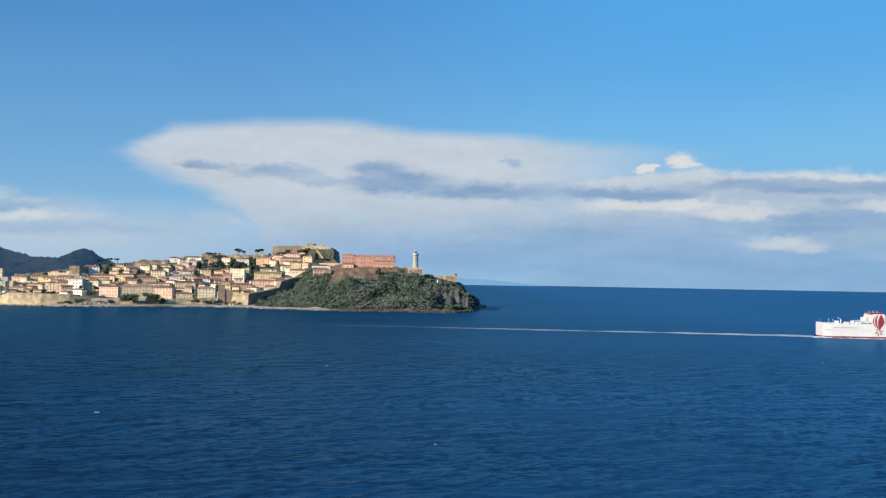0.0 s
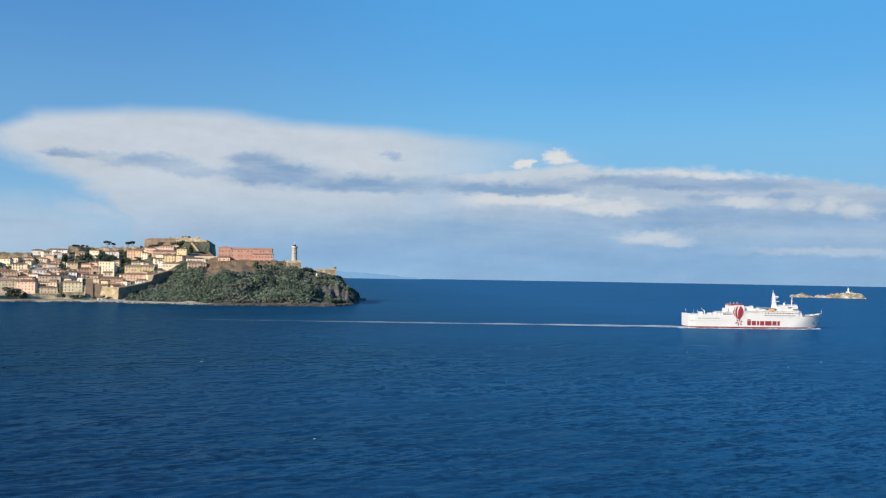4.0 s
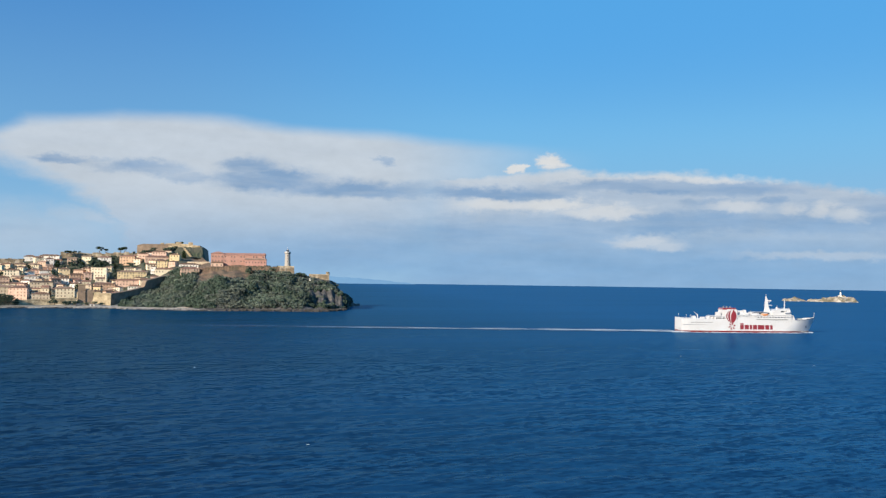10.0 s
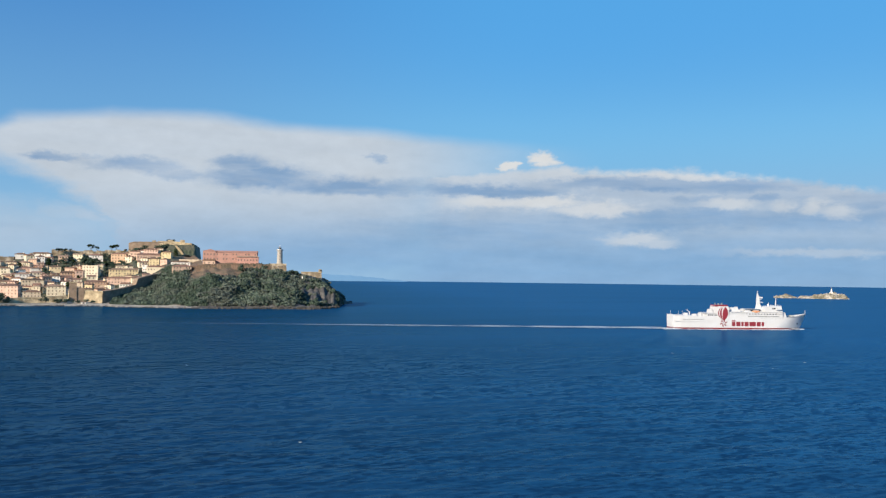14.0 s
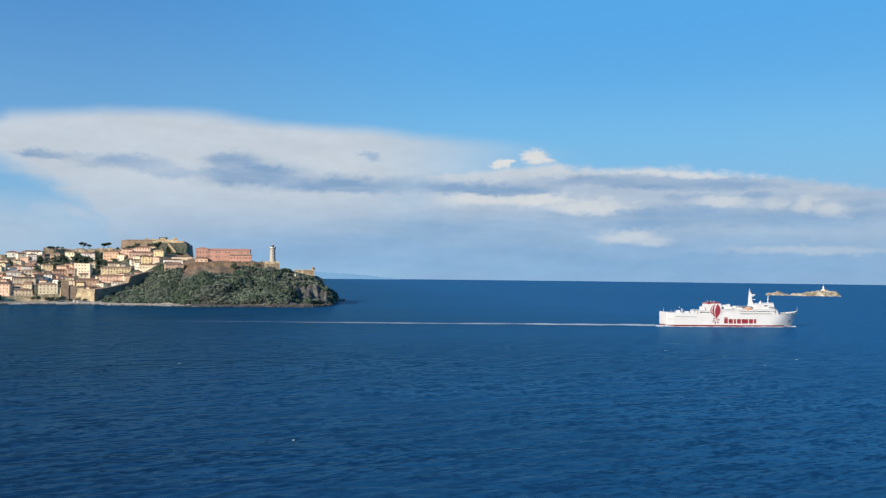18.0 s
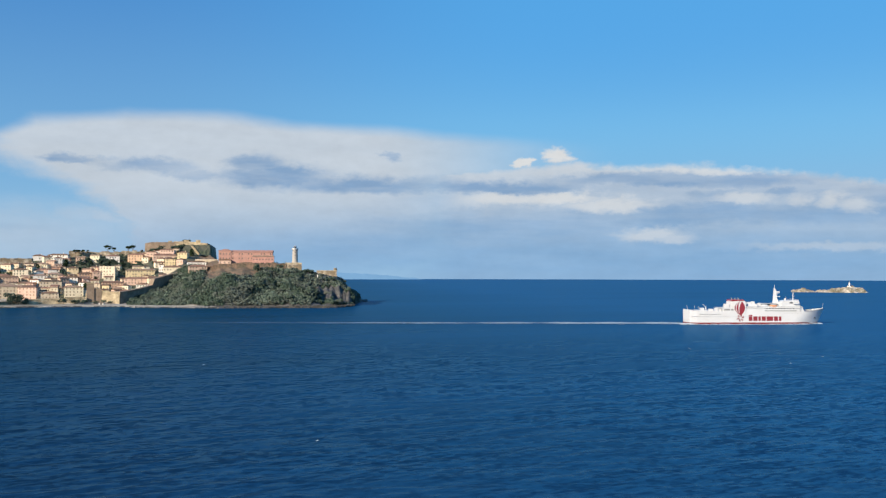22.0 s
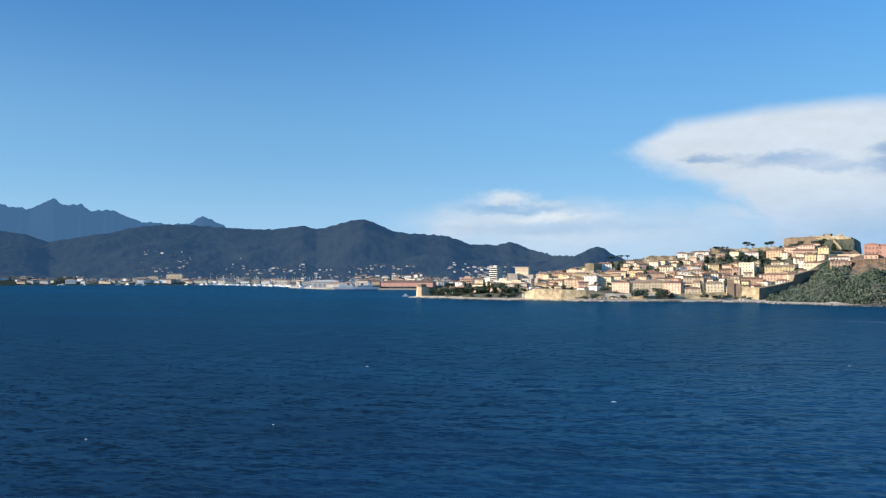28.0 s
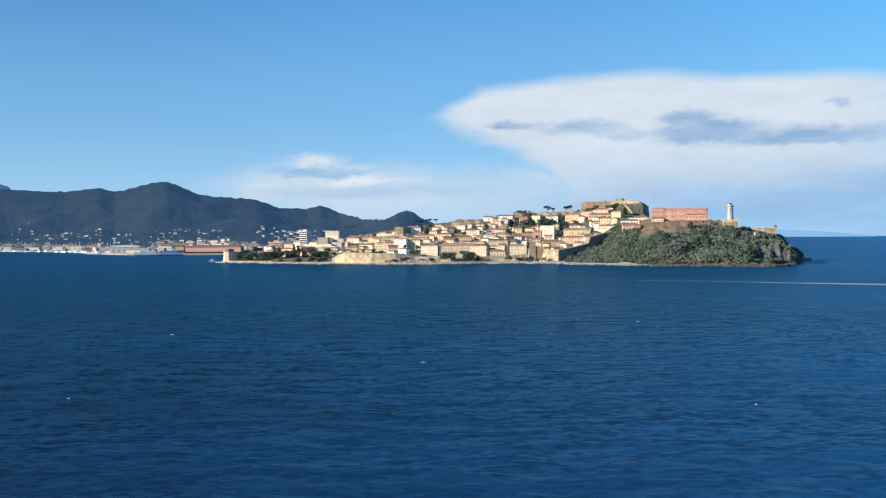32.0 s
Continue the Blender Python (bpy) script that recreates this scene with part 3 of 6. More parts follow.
def add_box(bm, x0, x1, y0, y1, z0, z1, taper=0.0, bevel=0.0):
    t = taper
    v = [bm.verts.new(p) for p in ((x0, y0, z0), (x1, y0, z0), (x1, y1, z0), (x0, y1, z0),
                                   (x0 + t, y0 + t, z1), (x1 - t, y0 + t, z1), (x1 - t, y1 - t, z1), (x0 + t, y1 - t, z1))]
    fs = [bm.faces.new([v[i] for i in f]) for f in ((3, 2, 1, 0), (4, 5, 6, 7), (0, 1, 5, 4), (1, 2, 6, 5), (2, 3, 7, 6), (3, 0, 4, 7))]
    if bevel:
        bmesh.ops.bevel(bm, geom=list({e for f in fs for e in f.edges}), offset=bevel, segments=2, affect="EDGES")
    return v


def box(x0, x1, y0, y1, z0, z1, taper=0.0, bevel=0.0):
    bm = bmesh.new()
    add_box(bm, x0, x1, y0, y1, z0, z1, taper, bevel)
    return bm


def add_tube(bm, p, q, r0, r1=None, sides=8):
    r1 = r0 if r1 is None else r1
    p, q = Vector(p), Vector(q)
    m = Matrix.Translation((p + q) / 2) @ (q - p).to_track_quat("Z", "Y").to_matrix().to_4x4()
    bmesh.ops.create_cone(bm, cap_ends=True, segments=sides, radius1=r0, radius2=max(r1, 0.001), depth=(q - p).length, matrix=m)


def tube(p, q, r0, r1=None, sides=8):
    bm = bmesh.new()
    add_tube(bm, p, q, r0, r1, sides)
    return bm


def prism(outline, y0, y1):
    """A plate with an outline in x and z, from y0 to y1."""
    bm = bmesh.new()
    a = [bm.verts.new((x, y0, z)) for x, z in outline]
    b = [bm.verts.new((x, y1, z)) for x, z in outline]
    bm.faces.new(a), bm.faces.new(b[::-1])
    n = len(a)
    for i in range(n):
        bm.faces.new((a[i], b[i], b[(i + 1) % n], a[(i + 1) % n]))
    bmesh.ops.recalc_face_normals(bm, faces=bm.faces)
    return bm


MESHES = {}


def shared(key, make, mat):
    if key not in MESHES:
        bm = make()
        me = bpy.data.meshes.new(str(key[0]))
        bm.to_mesh(me)
        bm.free()
        me.materials.append(mat)
        MESHES[key] = me
    return MESHES[key]


def facing(az, dist, z, turn=0.0):
    """A pose at that place whose -y side faces the open bay."""
    x, y = spot(az, dist)
    return pose(x, y, z, 0, 0, az + turn)


# ---- sea and land ----


def polar_sheet(name, azs, svals, place, mat, label, category):
    na, ns = len(azs), len(svals)
    A, S = np.meshgrid(azs, svals, indexing="ij")
    D, Z = place(A, S)
    X, Y = -D * np.sin(np.radians(A)), D * np.cos(np.radians(A))
    verts = np.stack([X, Y, Z], -1).reshape(-1, 3).tolist()
    faces = [(i * ns + j, i * ns + j + 1, (i + 1) * ns + j + 1, (i + 1) * ns + j) for i in range(na - 1) for j in range(ns - 1)]
    ob = new(name, mesh_of(name, verts, faces, mat, True))
    return tagged(ob, label, category, kind="structure")


# the sea: one sheet to the horizon, with real waves where the eye looks down on it
def sea_sheet():
    rows = np.concatenate([[0.01, 40.0, 90.0], np.geomspace(118, 1500, 560), np.geomspace(1530, 4880, 60)])
    cols = np.concatenate([np.arange(-40, 61, 0.13), np.arange(63, 320, 4.0)])
    A, D = np.meshgrid(np.radians(cols), rows, indexing="ij")
    X, Y = -D * np.sin(A) + np.where(D < 100, 9.0, 0.0), D * np.cos(A)
    u, v = X * 0.94 + Y * 0.34, -X * 0.34 + Y * 0.94                # along and across the crests
    bend = fbm(X / 60, Y / 60, 70, 2) * 9
    near = np.clip((1200 - D) / 800, 0, 1) * np.clip((D - 60) / 40, 0, 1)
    Z = near * (fbm((u + bend) / 9, (v + bend) / 4.5, 71, 2) * 0.2 + fbm((u + bend) / 5, v / 2.4, 75, 3) * np.clip((650 - D) / 350, 0, 1) * 0.2)
    na, nr = A.shape
    co = np.stack([X, Y, Z], -1).reshape(-1)
    i, j = np.meshgrid(np.arange(na), np.arange(nr - 1), indexing="ij")
    k = (i + 1) % na
    quads = np.stack([i * nr + j, k * nr + j, k * nr + j + 1, i * nr + j + 1], -1)[:, :, ::-1].reshape(-1, 4)
    me = bpy.data.meshes.new("water")
    me.vertices.add(na * nr)
    me.vertices.foreach_set("co", co)
    me.loops.add(quads.size)
    me.loops.foreach_set("vertex_index", quads.reshape(-1).astype(np.int32))
    me.polygons.add(len(quads))
    me.polygons.foreach_set("loop_start", np.arange(0, quads.size, 4, dtype=np.int32))
    me.polygons.foreach_set("loop_total", np.full(len(quads), 4, dtype=np.int32))
    me.polygons.foreach_set("use_smooth", np.ones(len(quads), dtype=bool))
    me.materials.append(SEA)
    me.update(calc_edges=True)
    return tagged(new("water", me), "deep blue open sea with small wind waves", "sea", kind="structure")


sea_sheet()


def head_place(A, S):
    ds, dr = np.interp(A, LAND[:, 0], LAND[:, 1]), np.interp(A, LAND[:, 0], LAND[:, 2])
    D = ds + np.where(S < 0, 220.0, dr - ds) * S
    return D, headland_height(A, D)


land = polar_sheet("ground", np.arange(-2.8, 33.75, 0.1), np.concatenate([np.linspace(-0.19, 0, 15), np.linspace(0.008, 1, 95), np.linspace(1.05, 2.0, 12)]),
                   head_place, SCRUB, "scrub-covered rocky headland rising from the sea", "headland")
land.data.materials.append(ROCK)
land.data.materials.append(SAND)
land.data.materials.append(GRASS)
land.data.materials.append(EARTH)
co = np.empty(len(land.data.vertices) * 3)
land.data.vertices.foreach_get("co", co)
co = co.reshape(-1, 3)
for p in land.data.polygons:
    c, n = p.center, p.normal
    a = math.degrees(math.atan2(-c.x, c.y))
    k = fbm(np.array(c.x / 14), np.array(c.y / 14 + c.z / 9), 31)
    if a > 6.6 + 2 * float(k) and c.z < 2.1:
        p.material_index = 2
    elif 3.4 < a < 7.6 and c.z > 31 + 5 * float(k):
        p.material_index = 4
    elif a < 10.5 and (abs(n.z) < 0.60 + 0.35 * float(k) or c.z < 4 or (a < 1.2 and k > -0.12 - 0.1 * (1.2 - a) + 0.006 * c.z)):
        p.material_index = 1
    elif 8 < a < 26 and c.z < 3.2 or a >= 26 and c.z < 0.8:
        p.material_index = 2
    elif 11.5 < a < 26.5 and c.z < 7:
        p.material_index = 2
    elif a < 10.5 and c.z > 50 or 10.5 < a < 26.8:
        p.material_index = 3


def main_place(A, S):
    dr = np.interp(A, (17, 23.3, 26, 28, 64), (2050, 2050, 3000, 3500, 3700))
    ds = np.interp(A, BAY[:, 0], BAY[:, 1])
    D = ds + (dr - ds) * S
    return D, mainland_height(A, D)


polar_sheet("ground_shore", np.arange(17, 64, 0.12), np.concatenate([[-0.02, -0.001], np.linspace(0.001, 0.2, 26)]),
            main_place, FOREST, "low green shore behind the bay", "shore")
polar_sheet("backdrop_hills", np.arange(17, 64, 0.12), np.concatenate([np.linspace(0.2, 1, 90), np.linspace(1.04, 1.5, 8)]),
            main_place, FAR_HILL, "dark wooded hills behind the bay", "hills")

# far blue mountains and a far island: a backdrop
FAR = np.array([(44.0, 1.6), (44.6, 2.48), (46.0, 3.09), (46.5, 3.26), (46.76, 3.08), (47.3, 2.8), (48.6, 2.78), (50.2, 2.96), (51.7, 3.58), (52.8, 3.56), (53.4, 3.84),
                (54.4, 3.88), (54.9, 4.2), (55.7, 3.78), (56.4, 3.5), (57.9, 3.91), (61, 3.2), (66, 2.4)])


def far_place(A, S):
    D = 4250 + 400 * S
    el = np.interp(A, FAR[:, 0], FAR[:, 1])
    el = el + 0.16 * grain2(A * 2.0, A * 0 + 3, 8) + 0.10 * grain2(A * 4.4, A * 0 + 5, 2) + 0.05 * grain2(A * 9, A * 0 + 7, 4)
    z = EYE + 4650 * np.tan(np.radians(el))
    gully = fbm(A * 1.1 + S * 2.2, S * 4.5 + A * 0.4, 17) * 6 * S * (1 - S) * 3
    return D, z * S ** 0.9 + gully


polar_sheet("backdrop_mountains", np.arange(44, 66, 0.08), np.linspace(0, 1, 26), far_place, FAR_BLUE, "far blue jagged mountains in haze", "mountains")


def isle_place(A, S):
    D = 4620 + 120 * S
    el = np.interp(A, (-6.3, -5.8, -4.4, -3.0, -1.8, -0.9, 1.0, 3.0), (-0.47, -0.37, -0.24, -0.12, -0.05, 0.0, 0.02, -0.45))
    return D, np.maximum(EYE + 4740 * np.tan(np.radians(el)) + grain2(A * 3, A * 0, 4) * 4, -2) * S


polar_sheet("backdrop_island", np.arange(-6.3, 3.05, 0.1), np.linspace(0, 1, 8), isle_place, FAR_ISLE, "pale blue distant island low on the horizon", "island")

# ---- the white ferry ----
FERRY_STERN, FERRY_TURN, FERRY_SCALE = (257.0, 614.5), -4.4, 0.97
FERRY_L = 103.0


def bow_end(z):
    """The raking stem, as a share of the length."""
    return 0.952 + 0.0048 * z


def hull_half(x, z):
    """Half the beam at x from the stern and at height z."""
    beam = 8.4
    s = x / FERRY_L
    bow0 = 0.70 + 0.012 * z
    end = bow_end(z)
    t = max(0.0, min(1.0, (s - bow0) / (end - bow0)))
    half = beam * max(0.0, 1 - t ** 2.1)
    if s < 0.06:
        half *= 0.90 + 0.10 * (s / 0.06)
    return max(half, 0.02)


def sheer(x):
    """The height of the hull's upper edge."""
    return float(np.interp(x / FERRY_L, (0, 0.02, 0.3, 0.82, 0.90, 1.0), (10.6, 10.2, 9.3, 9.0, 9.2, 10.4)))


def hull_strip(z_low, z_high, x_end=1.0, out=0.0):
    bm = bmesh.new()
    rows = []
    xs = [FERRY_L * u for u in np.concatenate([np.linspace(0, 0.7, 15), np.linspace(0.72, x_end, 22)])]
    for side in (-1, 1):
        for k in range(6):
            row = []
            for x in xs:
                top = sheer(x) if z_high is None else z_high
                z = z_low + (top - z_low) * k / 5
                w = x / FERRY_L
                xx = x if w < 0.7 else FERRY_L * (0.7 + (w - 0.7) / 0.3 * (bow_end(max(z, 0)) - 0.7))
                row.append(bm.verts.new((xx, side * (hull_half(xx, max(z, 0)) + out), z)))
            rows.append(row)
    for a, b in [(i, i + 1) for i in range(5)] + [(i, i + 1) for i in range(6, 11)]:
        for j in range(len(xs) - 1):
            bm.faces.new((rows[a][j], rows[a][j + 1], rows[b][j + 1], rows[b][j]))
    for k in range(5):                                             # stern and stem
        bm.faces.new((rows[k][0], rows[k + 1][0], rows[6 + k + 1][0], rows[6 + k][0]))
        bm.faces.new((rows[k][-1], rows[k + 1][-1], rows[6 + k + 1][-1], rows[6 + k][-1]))
    for j in range(len(xs) - 1):                                   # deck and bottom
        bm.faces.new((rows[5][j], rows[5][j + 1], rows[11][j + 1], rows[11][j]))
        bm.faces.new((rows[0][j], rows[0][j + 1], rows[6][j + 1], rows[6][j]))
    bmesh.ops.recalc_face_normals(bm, faces=bm.faces)
    return bm


def rail(parent, x0, x1, y, z, posts):
    bm = bmesh.new()
    for i in range(posts + 1):
        x = x0 + (x1 - x0) * i / posts
        add_tube(bm, (x, y, z), (x, y, z + 1.1), 0.05, sides=4)
    for dz in (0.4, 0.75, 1.1):
        add_tube(bm, (x0, y, z + dz), (x1, y, z + dz), 0.04, sides=4)
    part("railing", bm, SHIP_WHITE, parent)


def ferry():
    f = thing("passenger_ferry", pose(*FERRY_STERN, 0, 0, 0, FERRY_TURN) @ Matrix.Scale(FERRY_SCALE, 4), "white car ferry with a red waterline and red funnel under way", "ferry")
    part("boot_top", hull_strip(-3.0, 1.35), SHIP_BOOT, f, "dull red underwater paint")
    hull = part("hull", hull_strip(1.35, None, out=0.03), SHIP_WHITE, f)
    part("rubbing_strake", prism([(1.0, 5.75), (70, 5.75), (70, 6.0), (1.0, 6.0)], -8.62, -8.3), SHIP_WHITE, hull)
    # bulwark round the bow
    for side in (-1, 1):
        bm = bmesh.new()
        xs = [FERRY_L * u for u in np.linspace(0.80, 0.998, 16)]
        lo = [bm.verts.new((x, side * (hull_half(x, sheer(x)) + 0.03), sheer(x))) for x in xs]
        hi = [bm.verts.new((x + 0.5, side * (hull_half(x, sheer(x)) + 0.12), sheer(x) + float(np.interp(x / FERRY_L, (0.80, 0.84, 1), (0.05, 0.7, 1.1))))) for x in xs]
        for j in range(len(xs) - 1):
            bm.faces.new((lo[j], lo[j + 1], hi[j + 1], hi[j]))
        bmesh.ops.solidify(bm, geom=bm.faces[:], thickness=0.12)
        part("bulwark", bm, SHIP_WHITE, f)
    part("stern_door", box(-0.2, 0.05, -4.6, 4.6, 2.6, 7.2, bevel=0.1), SHIP_WHITE, f)
    # decks and houses, stern to bow
    part("aft_deckhouse", box(25, 56, -8.1, 8.1, 9.0, 11.7, bevel=0.15), SHIP_WHITE, f)
    mid = part("main_deckhouse", box(41, 82.5, -7.9, 7.9, 9.0, 12.9, bevel=0.2), SHIP_WHITE, f)
    part("boat_deck", box(24, 82, -8.5, 8.5, 11.75, 11.95), SHIP_WHITE, f)
    bridge = part("bridge_house", prism([(68.5, 12.9), (82.6, 12.9), (81.8, 15.6), (81.2, 17.4), (71.5, 17.2), (70.0, 16.4), (68.5, 15.0)], -7.4, 7.4), SHIP_WHITE, f)
    part("bridge_wing", box(77.0, 81.0, -9.2, 9.2, 14.6, 15.9, bevel=0.2), SHIP_WHITE, f)
    for i in range(9):
        y = -6.4 + 1.6 * i
        part("bridge_window", box(81.45, 81.9, y - 0.62, y + 0.62, 15.2, 16.2), SHIP_DARK, bridge)
    for i in range(5):
        part("bridge_window", box(74.4 + 1.25 * i, 75.4 + 1.25 * i, -7.46, -7.38, 15.1, 16.1), SHIP_DARK, bridge)
    part("front_house", prism([(80, 9.0), (85.6, 9.0), (84.2, 12.9), (80, 12.9)], -6.9, 6.9), SHIP_WHITE, f)
    for i in range(7):
        part("front_window", box(84.3, 85.0, -5.4 + 1.6 * i, -4.3 + 1.6 * i, 11.0, 11.9), SHIP_DARK, f)
    # long row of saloon windows, shallow openings along the side
    for x0, n, step, z, w, h in ((43.5, 13, 0.78, 10.4, 0.55, 0.8), (25.5, 3, 1.5, 10.1, 1.1, 0.8), (30.5, 3, 1.5, 10.1, 1.1, 0.8)):
        for i in range(n):
            part("saloon_window", box(x0 + step * i, x0 + step * i + w, -8.2 if x0 < 40 else -8.0, -7.9 if x0 < 40 else -7.8, z, z + h), SHIP_DARK, mid)
    for i in range(12):
        part("car_deck_port", box(7.0 + 1.35 * i, 7.9 + 1.35 * i, -8.52, -8.2, 7.0, 7.55), SHIP_GREY, hull)
    for i in range(9):
        part("porthole", tube((66 + 2.0 * i, -8.0 + 0.02 * i, 8.1), (66 + 2.0 * i, -8.52, 8.1), 0.22), SHIP_GREY, hull)
    # a flat grey strip whose colour stands in for the promenade's shade
    part("promenade_shade", box(55, 79.5, -7.98, -7.86, 9.5, 10.1), SHIP_GREY, mid, "long flat grey strip standing in for shade along the deck")
    part("deck_edge", box(41, 83.0, -8.3, 8.3, 12.9, 13.1), SHIP_WHITE, mid)
    for i in range(11):
        part("cabin_window", box(54.5 + 2.2 * i, 55.6 + 2.2 * i, -7.98, -7.8, 11.2, 12.0), SHIP_DARK, mid)
    part("upper_house", box(43.5, 51, -5.5, 5.5, 12.9, 14.6, bevel=0.15), SHIP_WHITE, f)
    part("boat_house", box(55, 69, -5.0, 5.0, 12.9, 15.0, bevel=0.15), SHIP_WHITE, f)
    for i in range(4):
        part("house_window", box(56 + 3 * i, 57.6 + 3 * i, -5.06, -4.9, 13.6, 14.4), SHIP_DARK, f)
    # funnel
    fun = part("funnel", prism([(31.2, 11.6), (42.0, 11.6), (41.8, 16.2), (41.5, 17.2), (32.0, 17.2)], -4.6, 4.6), SHIP_WHITE, f)
    part("funnel_top", prism([(31.8, 16.6), (41.9, 16.6), (41.5, 17.9), (32.3, 17.8)], -4.72, 4.72), SHIP_RED, fun, "red funnel rim")
    for x in (34.3, 36.8, 39.3):
        part("exhaust_pipe", tube((x, 0, 17.5), (x - 0.5, 0, 19.0), 0.45), SHIP_GREY, fun)
    # the sail-like red mark on the side of the funnel, and its red swirl on the hull
    part("side_plate", prism([(33.6, 6.0), (40.6, 6.0), (41.4, 11.5), (41.2, 16.4), (40.4, 17.0), (33.6, 17.0), (32.6, 15.8), (32.2, 11.5)], -8.56, -8.2), SHIP_WHITE, fun, "white rounded shield beside the funnel")
    for top, bow0, bow1 in (((36.0, 16.5), 32.9, 33.7), ((36.9, 16.9), 34.3, 35.7), ((38.4, 16.7), 36.4, 40.6)):       # three bowed blades that narrow to the foot
        foot = (37.4, 6.3)
        rim = []
        for bow, way in ((bow0, 1), (bow1, -1)):
            line = []
            for i in range(9):
                u = i / 8
                line.append(((1 - u) ** 2 * foot[0] + 2 * u * (1 - u) * (2 * bow - (foot[0] + top[0]) / 2) + u * u * top[0], foot[1] + (top[1] - foot[1]) * u))
            rim += line[::way][(0 if way > 0 else 1):(9 if way > 0 else 8)]
        part("red_mark", prism(rim, -8.66, -8.58), SHIP_RED, fun, "red bowed blade on the funnel shield")
    for i in range(6):
        a = math.radians(i * 60 + 10)
        p = [(37.2 + math.cos(a + d) * q, 4.7 + math.sin(a + d) * q) for q, d in ((0.6, 0.0), (1.6, -0.28), (2.5, -0.05), (2.8, 0.3), (1.5, 0.25))]
        part("red_swirl", prism(p, -8.66, -8.5), SHIP_RED, hull, "red swirl blade")
    # the red name on the side as plain blocks
    x = 43.4
    for w, h in ((2.7, 4.9), (3.1, 3.6), (1.7, 3.6), (3.0, 3.6), (4.8, 3.6), (3.0, 3.6), (1.8, 3.6)):
        part("red_name_block", prism([(x, 2.5), (x + w, 2.5), (x + w, 2.5 + h * 0.9), (x, 2.5 + h * 0.9)], -8.52, -8.42), SHIP_RED, hull)
        x += w + 0.7
    # mast
    mast = part("main_mast", prism([(64.6, 12.9), (70.6, 12.9), (68.0, 18.5), (67.1, 24.6), (66.2, 26.4), (65.7, 19.0)], -1.0, 1.0), SHIP_WHITE, f)
    part("mast_arm", box(65.0, 69.4, -0.4, 0.4, 22.0, 22.4), SHIP_WHITE, mast)
    part("radar", box(67.2, 69.6, -1.6, 1.6, 22.9, 23.9), SHIP_WHITE, mast)
    part("mast_platform", box(65.5, 70.0, -1.8, 1.8, 19.8, 20.2), SHIP_WHITE, mast)
    part("aerial", tube((66.5, 0, 26.0), (66.3, 0, 28.6), 0.12), SHIP_WHITE, mast)
    m2 = part("signal_mast", tube((80.2, 0, 17.0), (80.5, 0, 23.8), 0.36, 0.16), SHIP_WHITE, f)
    part("yard", tube((80.4, -2.2, 20.3), (80.4, 2.2, 20.3), 0.12), SHIP_WHITE, m2)
    part("radar_dome", tube((74.5, 0, 17.2), (74.5, 0, 18.8), 0.9, 0.5, 10), SHIP_WHITE, f)
    part("jack_staff", tube((102.6, 0, 10.4), (103.2, 0, 15.2), 0.12, 0.06), SHIP_WHITE, f)
    part("stern_staff", tube((1.0, 0, 10.2), (0.2, 0, 13.6), 0.1, 0.06), SHIP_WHITE, f)
    # boats under their davits
    for x0 in (53.0, 59.5):
        bm = bmesh.new()
        bmesh.ops.create_uvsphere(bm, u_segments=12, v_segments=8, radius=1.0, matrix=Matrix.Translation((x0 + 2.8, -7.3, 13.2)) @ Matrix.Diagonal((3.0, 1.1, 1.1, 1)))
        boat = part("lifeboat", bm, SHIP_WHITE if x0 < 56 else SHIP_ORANGE, f)
        part("boat_cover", box(x0 + 0.8, x0 + 4.8, -8.0, -6.6, 13.9, 14.4, bevel=0.2), SHIP_WHITE, boat)
        for dx in (0.6, 5.0):
            bm = tube((x0 + dx, -6.2, 12.9), (x0 + dx, -6.2, 15.0), 0.14)
            add_tube(bm, (x0 + dx, -6.2, 15.0), (x0 + dx, -7.6, 15.2), 0.14)
            part("davit", bm, SHIP_GREY, f)
    part("boat_awning", box(52, 65, -7.6, -5.4, 15.1, 15.3), SHIP_WHITE, f)
    # aft deck gear
    part("deck_crane", tube((13.5, -3, 9.8), (13.5, -3, 12.8), 0.35), SHIP_WHITE, f)
    part("crane_jib", tube((13.5, -3, 12.6), (11.0, -3, 14.4), 0.2, 0.12), SHIP_WHITE, f)
    for x0, w, h in ((9.2, 2.6, 2.4), (15.5, 3.0, 1.7), (19.8, 2.2, 2.3), (22.6, 1.8, 1.5), (27.0, 3.4, 2.8), (44.0, 3.2, 1.4), (47.5, 2.0, 1.9)):
        base = 9.4 if x0 < 24 else (11.95 if x0 < 41 else 14.6)
        part("ventilator", box(x0, x0 + w, -4.8, -1.8, base, base + h, taper=0.15), SHIP_WHITE, f)
    for x0 in (4.0, 7.0, 20.5, 23.5, 52.0, 72.0):
        z0 = sheer(x0) if x0 < 27.5 else (17.0 if x0 > 70 else 12.9)
        part("lamp_post", tube((x0, -6.5, z0), (x0, -6.5, z0 + 3.2), 0.09, sides=5), SHIP_WHITE, f)
    rail(f, 1.0, 24.0, -8.2, 9.6, 16)
    rail(f, 24.5, 52.0, -8.35, 11.95, 18)
    rail(f, 72.0, 81.0, -7.2, 17.2, 8)
    rail(f, 86.0, 99.0, -3.5, 9.4, 8)
    part("anchor", prism([(94.4, 6.2), (95.3, 6.0), (95.0, 4.8), (95.9, 4.2), (94.0, 4.1), (94.6, 5.0)], -3.9, -3.3), SHIP_DARK, hull)
    part("windlass", box(91, 94, -1.6, 1.6, 9.3, 10.6, taper=0.3), SHIP_GREY, f)


ferry()

# ---- foam ----


